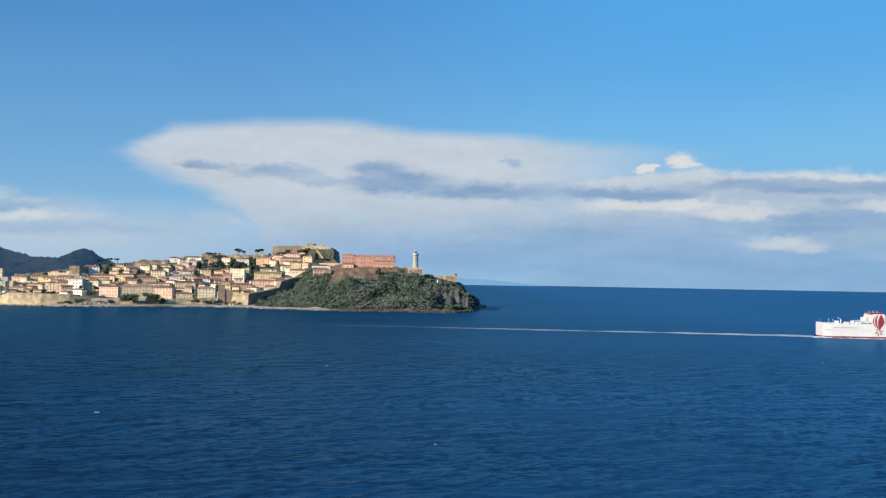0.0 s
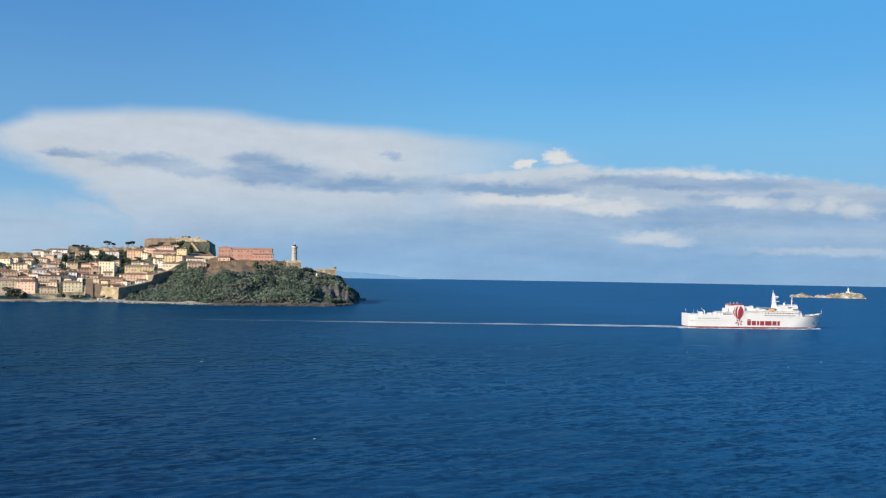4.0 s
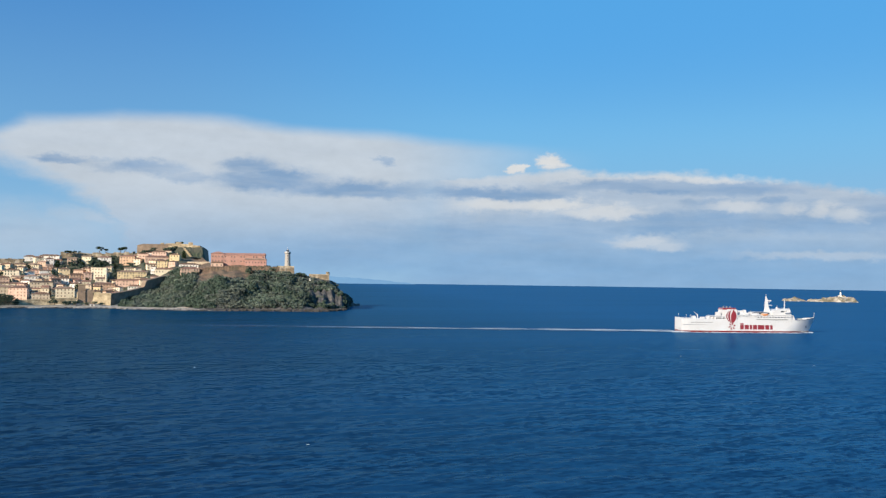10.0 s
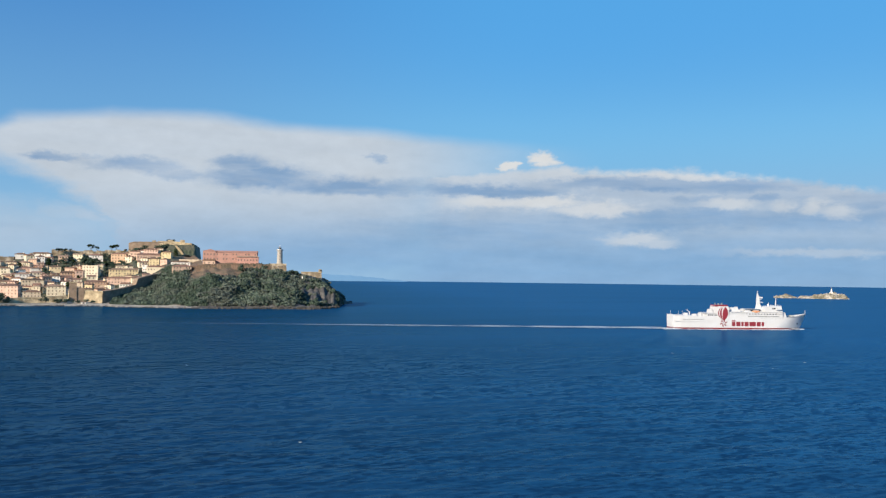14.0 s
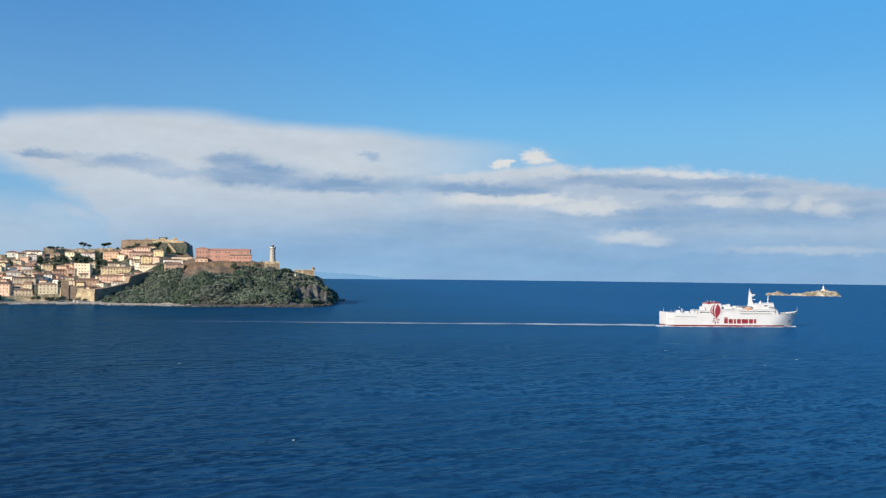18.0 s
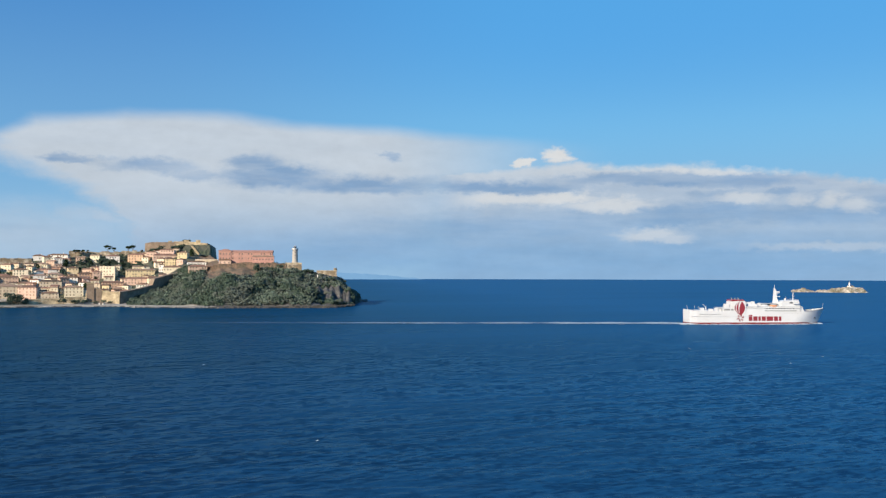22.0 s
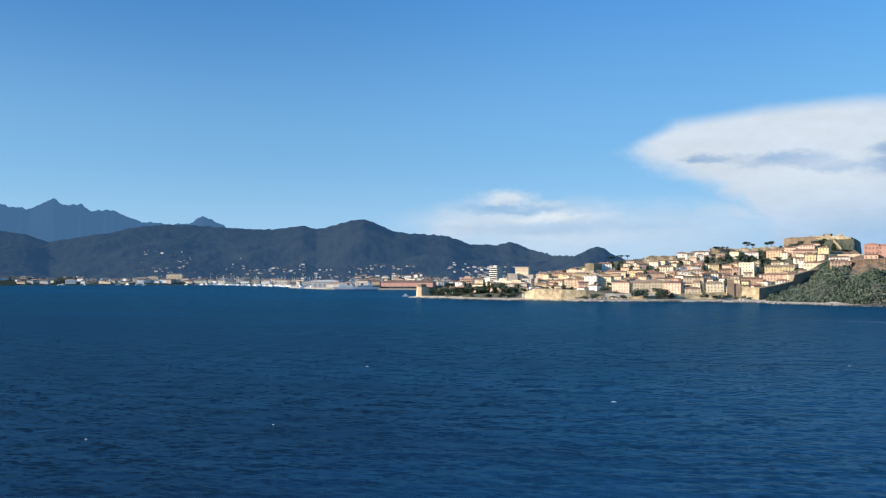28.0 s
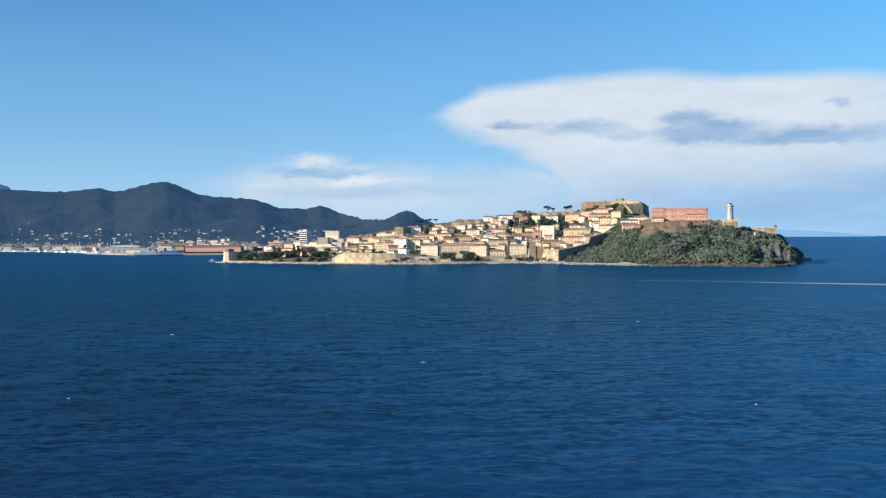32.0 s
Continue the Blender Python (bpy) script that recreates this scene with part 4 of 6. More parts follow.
def foam_material():
    m = material("foam", (0.62, 0.70, 0.76), 0.9, scale=0.3, amount=0.2)
    nt = m.node_tree
    b = nt.nodes["Principled BSDF"]
    tc = nt.nodes.new("ShaderNodeTexCoord")
    mp = nt.nodes.new("ShaderNodeMapping")
    mp.inputs["Scale"].default_value = (0.035, 0.4, 1)
    nt.links.new(tc.outputs["Object"], mp.inputs[0])
    n = nt.nodes.new("ShaderNodeTexNoise")
    n.inputs["Scale"].default_value, n.inputs["Detail"].default_value = 1.0, 6
    nt.links.new(mp.outputs[0], n.inputs["Vector"])
    r = nt.nodes.new("ShaderNodeMapRange")
    r.inputs[1].default_value, r.inputs[2].default_value = 0.34, 0.52
    r.inputs[3].default_value, r.inputs[4].default_value = 0.0, 0.65
    nt.links.new(n.outputs["Fac"], r.inputs[0])
    along = nt.nodes.new("ShaderNodeSeparateXYZ")
    nt.links.new(tc.outputs["Object"], along.inputs[0])
    old = nt.nodes.new("ShaderNodeMapRange")                       # the older the foam, the thinner
    old.inputs[1].default_value, old.inputs[2].default_value = -150.0, 262.0
    old.inputs[3].default_value, old.inputs[4].default_value = 0.03, 1.0
    old.interpolation_type = "SMOOTHSTEP"
    nt.links.new(along.outputs[0], old.inputs[0])
    thin = nt.nodes.new("ShaderNodeMath")
    thin.operation = "MULTIPLY"
    nt.links.new(r.outputs[0], thin.inputs[0]), nt.links.new(old.outputs[0], thin.inputs[1])
    nt.links.new(thin.outputs[0], b.inputs["Alpha"])
    return m


FOAM = foam_material()


def wake():
    """A thin trail of foam from the stern back across the bay."""
    bm = bmesh.new()
    last = None
    for i in range(81):
        u = i / 80
        x = 255 - 500 * u
        y = 614.5 + 66 * u - 8 * u * u + float(grain2(np.array(u * 9), np.array(2.0), 5)) * 3
        w = (24 * (1 - u) ** 1.1 + 3.5) * (0.75 + 0.8 * float(grain2(np.array(u * 30), np.array(1.0), 6)))
        pair = (bm.verts.new((x, y - w / 2, 0.45)), bm.verts.new((x, y + w / 2, 0.45)))
        if last:
            bm.faces.new((last[0], pair[0], pair[1], last[1]))
        last = pair
    ob = part("water_wake", bm, FOAM)
    tagged(ob, "thin white trail of foam behind the ferry", "wake", kind="structure")
    bm = bmesh.new()
    m = pose(*FERRY_STERN, 0, 0, 0, FERRY_TURN) @ Matrix.Scale(FERRY_SCALE, 4)
    last = None
    for i in range(105):                                           # a low ridge of broken water along the hull
        x = -8 + i * 1.05
        k = 0.35 + 0.8 * math.exp(-((x - 92) / 7) ** 2) + 0.7 * math.exp(-((x + 2) / 6) ** 2) + 0.5 * float(grain2(np.array(x / 2.3), np.array(0.5), 12))
        y = -(hull_half(min(max(x, 0), 101), 0.0)) if x > 0 else -7.0
        row = [bm.verts.new(m @ Vector(p)) for p in ((x, y - 2.6 - k, -0.2), (x, y - 0.9, max(k, 0.15)), (x, y + 0.3, -0.2))]
        if last:
            bm.faces.new((last[0], row[0], row[1], last[1])), bm.faces.new((last[1], row[1], row[2], last[2]))
        last = row
    tagged(part("water_bow_wave", bm, FOAM), "white foam along the ferry's waterline", "foam", kind="structure")


wake()


def whitecaps():
    """A few small breaking crests, too short-lived to count."""
    rng = random.Random(41)
    bm = bmesh.new()
    for _ in range(9):
        a, d = math.radians(rng.uniform(-34, 56)), 160 + 330 * rng.random() ** 1.5
        x, y = -d * math.sin(a), d * math.cos(a)
        n, half = 7, rng.uniform(0.25, 0.75)
        rows = []
        for i in range(n):
            u = i / (n - 1) * 2 - 1
            w = 0.13 * (1 - u * u) + 0.02
            cx, cy = x + u * half, y + u * half * 0.3 + rng.uniform(-0.08, 0.08)
            rows.append([bm.verts.new((cx, cy - w, 0.05)), bm.verts.new((cx, cy, 0.10 + 0.12 * (1 - u * u))), bm.verts.new((cx, cy + w, 0.05))])
        for p, q in zip(rows, rows[1:]):
            bm.faces.new((p[0], q[0], q[1], p[1])), bm.faces.new((p[1], q[1], q[2], p[2]))
    tagged(part("whitecaps", bm, material("fresh_foam", (0.34, 0.42, 0.47), 0.8, scale=2.0, amount=0.4)), "small white breaking crests scattered on the sea", "whitecaps", kind="stuff")


whitecaps()

# ---- trees and scrub ----


def leaf_cloud(rng, blobs_, leaf, density, skin=0.0):
    """Many small leaf clumps, as tilted ragged triangles and quads, filling a set of (x, y, z, rx, ry, rz) ovals."""
    verts, faces = [], []
    for cx, cy, cz, rx, ry, rz in blobs_:
        n = max(6, int(density * rx * rz))
        for _ in range(n):
            d = rng.normal(size=3)
            d /= np.linalg.norm(d)
            r = 0.55 + 0.5 * rng.random()
            p = np.array((cx + d[0] * rx * r, cy + d[1] * ry * r, cz + d[2] * rz * r))
            u = rng.normal(size=3)
            u /= np.linalg.norm(u)
            v = np.cross(u, rng.normal(size=3))
            if skin:                                               # leaves that lie along the bush's outside
                u -= d * np.dot(u, d) * skin
                u /= np.linalg.norm(u) + 1e-6
                v = np.cross(u, d) + rng.normal(size=3) * 0.8
            v /= np.linalg.norm(v) + 1e-6
            s = leaf * (0.6 + 0.8 * rng.random())
            k = len(verts)
            verts += [tuple(p + u * s), tuple(p + v * s * 0.7), tuple(p - u * s * 0.8), tuple(p - v * s * 0.8)]
            faces.append((k, k + 1, k + 2, k + 3))
    return verts, faces


def limbs(height, spread, rng, r):
    bm = tube((0, 0, -1.0), (rng.normal() * 0.2, rng.normal() * 0.2, height), r, r * 0.5, 7)
    for _ in range(5):
        a = rng.random() * 6.28
        add_tube(bm, (0, 0, height * (0.7 + 0.25 * rng.random())), (math.cos(a) * spread, math.sin(a) * spread, height * 1.15), r * 0.4, r * 0.15, 5)
    return bm


def tree(az, dist, kind, h, w, label, z=None, seed=0):
    rng = np.random.default_rng(seed + int(az * 100) + int(dist))
    z = float(headland_height(az, dist)) if z is None else z
    t = thing({"umbrella": "umbrella_pine", "round": "broadleaf_tree", "cypress": "cypress"}[kind], facing(az, dist, z - 0.2), label, "tree")
    if kind == "umbrella":
        part("trunk", limbs(h * 0.72, w * 0.35, rng, 0.35), BARK, t)
        bl = [(rng.normal() * w * 0.28, rng.normal() * w * 0.2, h * (0.84 + 0.1 * rng.random()), w * 0.2, w * 0.2, h * 0.085) for _ in range(9)]
        v, fc = leaf_cloud(rng, bl, 0.55, 34)
    elif kind == "cypress":
        part("trunk", tube((0, 0, -1), (0, 0, h * 0.5), 0.25, 0.1), BARK, t)
        bl = [(rng.normal() * 0.15, 0, h * (0.12 + 0.8 * i / 7), w * 0.5 * (1 - 0.75 * abs(i / 7 - 0.25)), w * 0.4, h * 0.09) for i in range(8)]
        v, fc = leaf_cloud(rng, bl, 0.5, 40)
    else:
        part("trunk", limbs(h * 0.45, w * 0.3, rng, 0.35), BARK, t)
        bl = [(rng.normal() * w * 0.22, rng.normal() * w * 0.2, h * (0.42 + 0.42 * rng.random()), w * 0.24, w * 0.22, h * 0.17) for _ in range(11)]
        v, fc = leaf_cloud(rng, bl, 0.6, 12)
    part("crown", mesh_of("crown", v, fc, PINE if kind != "round" else DARK_LEAF), None, t)
    return t


def scrub():
    """The maquis over the cape: clumps of leaves, too many to count."""
    rng = np.random.default_rng(11)
    pale, dark = [], []
    while len(pale) + len(dark) < 6500:
        a = -2.2 + rng.random() * 13.8
        ds, dr = np.interp(a, LAND[:, 0], LAND[:, 1]), np.interp(a, LAND[:, 0], LAND[:, 2])
        top = min(dr, 1150 if 7.2 < a else 1112)
        if 2.6 < a < 7.3:                                          # the earth bank under the barracks is bare
            top = float(np.interp(a, (2.6, 4.2, 5.0, 7.3), (1112, 1050, 1026, 1036)))
        d = ds + (top - ds) * (0.012 + 0.96 * rng.random() ** 1.35)
        x, y = spot(a, d)
        bare = float(fbm(np.array(x / 26), np.array(y / 26), 44))
        thin = 0.8 if a > 2.2 else 0.6 - 0.6 * min(1.0, (2.2 - a) / 2.6)
        if bare > thin or (d - ds < 5 and rng.random() < 0.5) or on_wall(a, d):
            continue
        z = float(headland_height(a, d))
        r = 1.1 + 1.9 * rng.random() ** 1.6 + (3.0 * rng.random() if rng.random() < 0.12 and a > 1.5 else 0)
        clump = float(fbm(np.array(x / 18), np.array(y / 24), 52)) + 0.12 * rng.normal()
        (dark if clump > 0.1 else pale).append((x, y, z + r * 0.35, r * 1.35, r * 1.15, r * (0.55 if clump < 0.1 else 0.75)))
    for name, bl, mat, label in (("scrub", pale, LEAF, "dense olive-green evergreen scrub covering the cape"), ("thicket", dark, DARK_LEAF, "darker green thickets among the scrub")):
        v, fc = leaf_cloud(rng, bl, 1.0, 6, 0.9)
        tagged(new(name, mesh_of(name, v, fc, mat)), label, "scrub", kind="stuff")


def on_wall(a, d):
    """Behind the rampart that climbs from the bastion to the barracks."""
    return a > 7.2 and d > float(np.interp(a, (7.2, 7.6, 9.3, 10.55, 11.4, 12.15), (1092, 1150, 1106, 1072, 1050, 1028)))


# ---- houses ----


def roof_mesh(w, d, rise, hip, over=0.5, thick=0.3):
    bm = bmesh.new()
    x, y, r = w / 2 + over, d / 2 + over, (w / 2 + over - min(w, d) / 2 * hip)
    if hip == 0:
        r = x
    lo = [bm.verts.new(p) for p in ((-x, -y, 0), (x, -y, 0), (x, y, 0), (-x, y, 0))]
    e = [bm.verts.new(p) for p in ((-x, -y, thick), (x, -y, thick), (x, y, thick), (-x, y, thick))]
    a, b = bm.verts.new((-max(r, 0.2), 0, thick + rise)), bm.verts.new((max(r, 0.2), 0, thick + rise))
    for f in ((lo[3], lo[2], lo[1], lo[0]), (e[0], e[1], b, a), (e[2], e[3], a, b), (e[1], e[2], b), (e[3], e[0], a)):
        bm.faces.new(f)
    for i in range(4):
        bm.faces.new((lo[i], lo[(i + 1) % 4], e[(i + 1) % 4], e[i]))
    return bm


def house(colour, az, dist, w, h, d=10.0, roof="terracotta", hip=1, turn=0.0, z=None, windows=True, name="house", label="", cols=None, rows=None, group="houses of the old town", sides=True):
    z = float(headland_height(az, dist)) if z is None else z
    label = label or f"{colour} plastered town house with a {roof} tiled roof" if roof != "flat" else label or f"{colour} plastered flat-roofed house on the slope"
    turn -= max(0.0, az - 8.0) * 0.9                               # the streets bend round the hill
    t = thing(name, facing(az, dist + d / 2, z, turn), label, "house", group)
    w, h, d = round(w, 1), round(h, 1), round(d, 1)
    part("wall", shared(("wall", w, h, d, colour), lambda: box(-w / 2, w / 2, -d / 2, d / 2, -6, h), PLASTERS[colour]), None, t)
    if roof == "flat":
        part("parapet", shared(("parapet", w, h, d, colour), lambda: box(-w / 2 - 0.15, w / 2 + 0.15, -d / 2 - 0.15, d / 2 + 0.15, h, h + 0.7), PLASTERS[colour]), None, t)
    else:
        rise = round(min(w, d) * 0.17, 2)
        part("roof", shared(("roof", w, d, hip, roof), lambda: roof_mesh(w, d, rise, hip), TILES[roof]), None, t, at=(0, 0, h))
        if w > 9:
            part("chimney", shared(("chimney", colour), lambda: box(-0.45, 0.45, -0.4, 0.4, 0, 1.9, bevel=0.05), PLASTERS[colour]), None, t, at=(w * 0.22, d * 0.1, h + rise * 0.4))
    if windows:
        rows = rows or max(1, int(h / 3.1))
        cols = cols or max(2, int(w / 3.3))
        ww, wh = (1.15, 1.75)
        mat = (SHUTTER, DARK_WINDOW, BROWN_SHUTTER, DARK_WINDOW, BROWN_SHUTTER)[int(az * 37 + dist) % 5]
        pick = random.Random(int(az * 1000 + dist))
        me = shared(("window", mat.name), lambda: box(-ww / 2, ww / 2, -0.08, 0.1, 0, wh), mat)
        for i in range(rows):
            for j in range(cols):
                if pick.random() < 0.14:
                    continue
                part("window", me, None, t, at=((j + 0.5) / cols * (w - 1) - (w - 1) / 2, -d / 2, (i + 0.35) / rows * h if rows > 1 else h * 0.35))
        side = max(1, int(d / 4.5))
        for s in (-1, 1) if sides else ():
            for i in range(rows):
                for j in range(side):
                    if rows > 1:
                        part("window", me, None, t, at=Matrix.Translation((s * w / 2, (j + 0.5) / side * d - d / 2, (i + 0.35) / rows * h)) @ pose(0, 0, 0, 0, 0, 90))
    return t


def rampart(name, label, points, thick, mat, batter=0.0, parent=None, cordon=True):
    """A thick wall along (azimuth, distance, foot, top) points, its face leaning back by batter, with a walk on top."""
    bm = bmesh.new()
    rows = []
    for a, d, z0, z1 in points:
        x, y = spot(a, d)
        rows.append((Vector((x, y, z0)), Vector((x, y, z1))))
    secs = []
    for i, (p, q) in enumerate(rows):
        n = rows[min(i + 1, len(rows) - 1)][0] - rows[max(i - 1, 0)][0]
        n = Vector((n.y, -n.x, 0)).normalized()
        if n.dot(Vector((p.x, p.y, 0))) > 0:
            n = -n
        hgt = q.z - p.z
        prof = [p + n * batter * hgt, q + Vector((0, 0, -1.3)), q + n * 0.25 + Vector((0, 0, -1.3)), q + n * 0.25 + Vector((0, 0, -0.9)), q + Vector((0, 0, -0.9)), q, q - n * thick, p - n * thick]
        secs.append([bm.verts.new(v) for v in prof])
    k = len(secs[0])
    for a, b in zip(secs, secs[1:]):
        for j in range(k):
            bm.faces.new((a[j], b[j], b[(j + 1) % k], a[(j + 1) % k]))
    bm.faces.new(secs[0]), bm.faces.new(secs[-1][::-1])
    bmesh.ops.recalc_face_normals(bm, faces=bm.faces)
    return tagged(part(name, bm, mat, parent), label, "" if parent else "fortress wall")


# ---- landmarks ----


LIGHT_STONE = material("weathered_pale_stone", (0.40, 0.375, 0.34), 0.85, scale=0.3, amount=0.35)


def lighthouse():
    az, dist = 1.76, 1072.0
    g = 38.5
    t = thing("lighthouse", facing(az, dist, g), "tall white round lighthouse on a stone fort base", "lighthouse")
    part("base_building", box(-11.5, 8.2, -6, 7, -5, 8.2, taper=0.5), OLD_STONE, t, "pale stone base block")
    part("base_cornice", box(-11.0, 7.7, -5.5, 6.5, 8.2, 8.9), STONE, t)
    part("annex", box(-22, -11.2, -4, 6, -5, 5.2, taper=0.3), OLD_STONE, t)
    for x in (-6, -1.5, 3, 6.5):
        part("window", shared(("window", DARK_WINDOW.name), lambda: box(-0.6, 0.6, -0.08, 0.1, 0, 1.75), DARK_WINDOW), None, t, at=(x, -5.75, 4.5))
    white = LIGHT_STONE
    bm = bmesh.new()
    for z0, z1, r0, r1 in ((8.5, 11.0, 3.6, 3.5), (11.0, 23.5, 3.3, 2.95), (23.5, 24.3, 3.2, 3.8)):
        add_tube(bm, (0, 0, z0), (0, 0, z1), r0, r1, 24)
    tower = part("tower", bm, white, t)
    part("gallery", tube((0, 0, 24.3), (0, 0, 24.8), 3.9, 3.9, 24), white, tower)
    part("gallery_rail", tube((0, 0, 24.8), (0, 0, 25.9), 3.8, 3.8, 20), METAL, tower)
    part("lantern", tube((0, 0, 24.8), (0, 0, 27.8), 1.7, 1.7, 12), GLASS, tower)
    part("lantern_roof", tube((0, 0, 27.8), (0, 0, 29.4), 2.1, 0.2, 12), METAL, tower)
    part("vane", tube((0, 0, 29.3), (0, 0, 30.6), 0.12), METAL, tower)
    for z in (13.5, 17, 20.5):
        part("tower_window", box(-0.45, 0.45, -3.2, -2.2, z, z + 1.3), DARK_WINDOW, tower)


def cape_fort():
    t = thing("small_fort", facing(-0.17, 1078, 33.0), "low square stone gun fort at the cape's edge", "fort")
    part("wall", box(-11.5, 13.0, -6, 7, -4, 4.6, taper=0.5), OLD_STONE, t)
    part("parapet", box(-11.2, 12.6, -5.7, 6.6, 4.6, 5.4), STONE, t)
    part("turret", tube((11.0, -3, 4.5), (11.0, -3, 7.6), 2.3, 2.1, 10), OLD_STONE, t)
    part("turret_cap", tube((11.0, -3, 7.6), (11.0, -3, 8.4), 2.4, 1.5, 10), OLD_STONE, t)
    part("low_wall", box(-19.5, -11.5, -4.5, 5, -4, 3.5, taper=0.3), STONE, t)
    w = thing("white_shrine", facing(0.35, 1035, float(headland_height(0.35, 1035))), "small white shrine on the slope", "shrine")
    part("plinth", box(-1.4, 1.4, -1.2, 1.2, -2, 1.4), PLASTERS["white"], w)
    part("pillar", tube((0, 0, 1.4), (0, 0, 5.2), 0.9, 0.35, 8), PLASTERS["white"], w)


PINK_TILE = material("faded_pink_tiles", (0.40, 0.215, 0.165), 0.9, second=(0.26, 0.15, 0.12), scale=0.35, amount=0.5, bump=0.1, bump_scale=2.0)


def barracks():
    """The long pink-red building on the brow of the cape."""
    z = 45.5
    t = thing("long_pink_building", facing(4.75, 1112, z, -6), "long two-storey pink-red barracks with a tiled roof", "building")
    part("wall", box(-32, -17, -6.3, 8.3, -8, 16.2), PLASTERS["red"], t)
    part("wall", box(-17, 31.5, -6, 8, -8, 14.7), PLASTERS["red"], t)
    part("roof", roof_mesh(15, 14.6, 2.2, 1), PINK_TILE, t, at=(-24.5, 1, 16.2))
    part("roof", roof_mesh(48.5, 14, 2.2, 0), PINK_TILE, t, at=(7.25, 1, 14.7))
    part("wing", box(8, 33.5, -11, -6, -8, 9.3), PLASTERS["red"], t)
    part("wing_roof", shared(("roof", 31, 5, 0, "pinkred"), lambda: roof_mesh(25.5, 6, 1.4, 0.6), TILES["pale"]), None, t, at=(20.75, -8.5, 9.3))
    part("low_wing", box(-31, -17, -12, -6, -8, 4.6), PLASTERS["pink"], t)
    part("low_roof", shared(("roof", 23, 6, 0, "pinkred"), lambda: roof_mesh(14, 6, 1.4, 0.6), TILES["terracotta"]), None, t, at=(-24, -9, 4.6))
    me = shared(("window", "tall"), lambda: box(-0.7, 0.7, -0.08, 0.1, 0, 1.9), DARK_WINDOW)
    for z0 in (6.2, 11.6):
        for i in range(17):
            x = -30 + i * 3.7
            if (z0 < 10 and x > 7) or i in (5, 8, 11, 12, 15):
                continue
            part("window", me, None, t, at=(x, -6.3 if x < -17 else -6, z0))
    for i in range(7):
        part("window", me, None, t, at=(10 + i * 3.6, -11, 5.0))
    for i in range(3):
        part("window", me, None, t, at=(-29 + i * 5, -12, 1.2))


def ragged(points, step, drop, seed):
    """The same wall with a worn, uneven top."""
    rng = random.Random(seed)
    out = []
    for p, q in zip(points, points[1:]):
        n = max(1, int(abs(p[0] - q[0]) / step))
        for i in range(n):
            u = i / n
            r = [a + (b - a) * u for a, b in zip(p, q)]
            dip = drop * rng.random() ** 2
            out += [(r[0], r[1], r[2], r[3] - dip), (r[0] - step * 0.9 * (p[0] - q[0]) / max(abs(p[0] - q[0]), 0.01), r[1], r[2], r[3] - dip)] if n > 1 else [tuple(r)]
    return out + [points[-1]]


def castle():
    """The hilltop fortress: a brown curtain wall, a pale keep wall and its shaded end."""
    t = thing("hilltop_fortress", pose(0, 0, 0), "old stone fortress with brown and pale walls on the hilltop", "fortress")
    rampart("curtain_wall", "brown curtain wall", [(10.75, 1268, 60, 74.5), (10.4, 1266, 60, 76.2), (9.0, 1262, 60, 76.4), (8.75, 1262, 60, 75.6)], 6, BROWN_STONE, 0.08, t)
    rampart("keep_wall", "pale stone keep wall", [(9.1, 1272, 62, 77.6), (8.6, 1270, 62, 77.8), (7.9, 1268, 62, 77.2), (7.1, 1264, 58, 75.0)], 9, STONE, 0.06, t)
    rampart("end_wall", "shaded end wall of the keep", [(7.1, 1264, 56, 75.4), (6.85, 1285, 56, 73.5), (6.6, 1310, 54, 70)], 6, BROWN_STONE, 0.1, t)
    rampart("front_bastion", "pale front bastion", [(9.0, 1262, 66, 74.6), (8.4, 1260, 66, 73.6), (7.9, 1261, 66, 74.4)], 4, STONE, 0.06, t)
    for a, w, h in ((8.35, 7, 3.2), (7.65, 6, 3.4), (9.3, 5, 2.0)):
        x, y = spot(a, 1276)
        bm = box(-w / 2, w / 2, -3, 3, 0, h)
        part("guard_house", bm, STONE, t, at=pose(x, y, 76.4, 0, 0, a))
    # the grass bank below the keep, and the stair up it
    def bank_height(a, d):
        k = min(1.0, max(0.0, (8.75 - a) / 0.35)) * min(1.0, max(0.0, (a - 6.6) / 0.3))
        ground = float(headland_height(a, d))
        return ground - 0.6 + k * max(0.0, float(np.interp(d, (1226, 1232, 1258), (58, 59.5, 72.6))) - ground + 0.6 + float(fbm(np.array(a * 9), np.array(d / 7), 3)) * 1.2)

    nb, mb = 44, 16
    pts = [(8.8 - 2.3 * i / (nb - 1), 1224 + 36 * j / (mb - 1)) for i in range(nb) for j in range(mb)]
    quads = [(i * mb + j, (i + 1) * mb + j, (i + 1) * mb + j + 1, i * mb + j + 1) for i in range(nb - 1) for j in range(mb - 1)]
    tagged(new("ground_bank", mesh_of("ground_bank", [(*spot(a, d), bank_height(a, d)) for a, d in pts], quads, GRASS)), "steep green grass bank below the fortress keep", "grass bank", kind="structure")
    for i in range(26):
        u = i / 25
        a, d = 8.0 - 0.45 * u, 1254 - 26 * u
        x, y = spot(a, d)
        z = bank_height(a, d) + 0.3
        part("step", shared(("step",), lambda: box(-1.3, 1.3, -1.0, 1.0, -1.5, 0.8), STONE), None, t, at=(x, y, z))


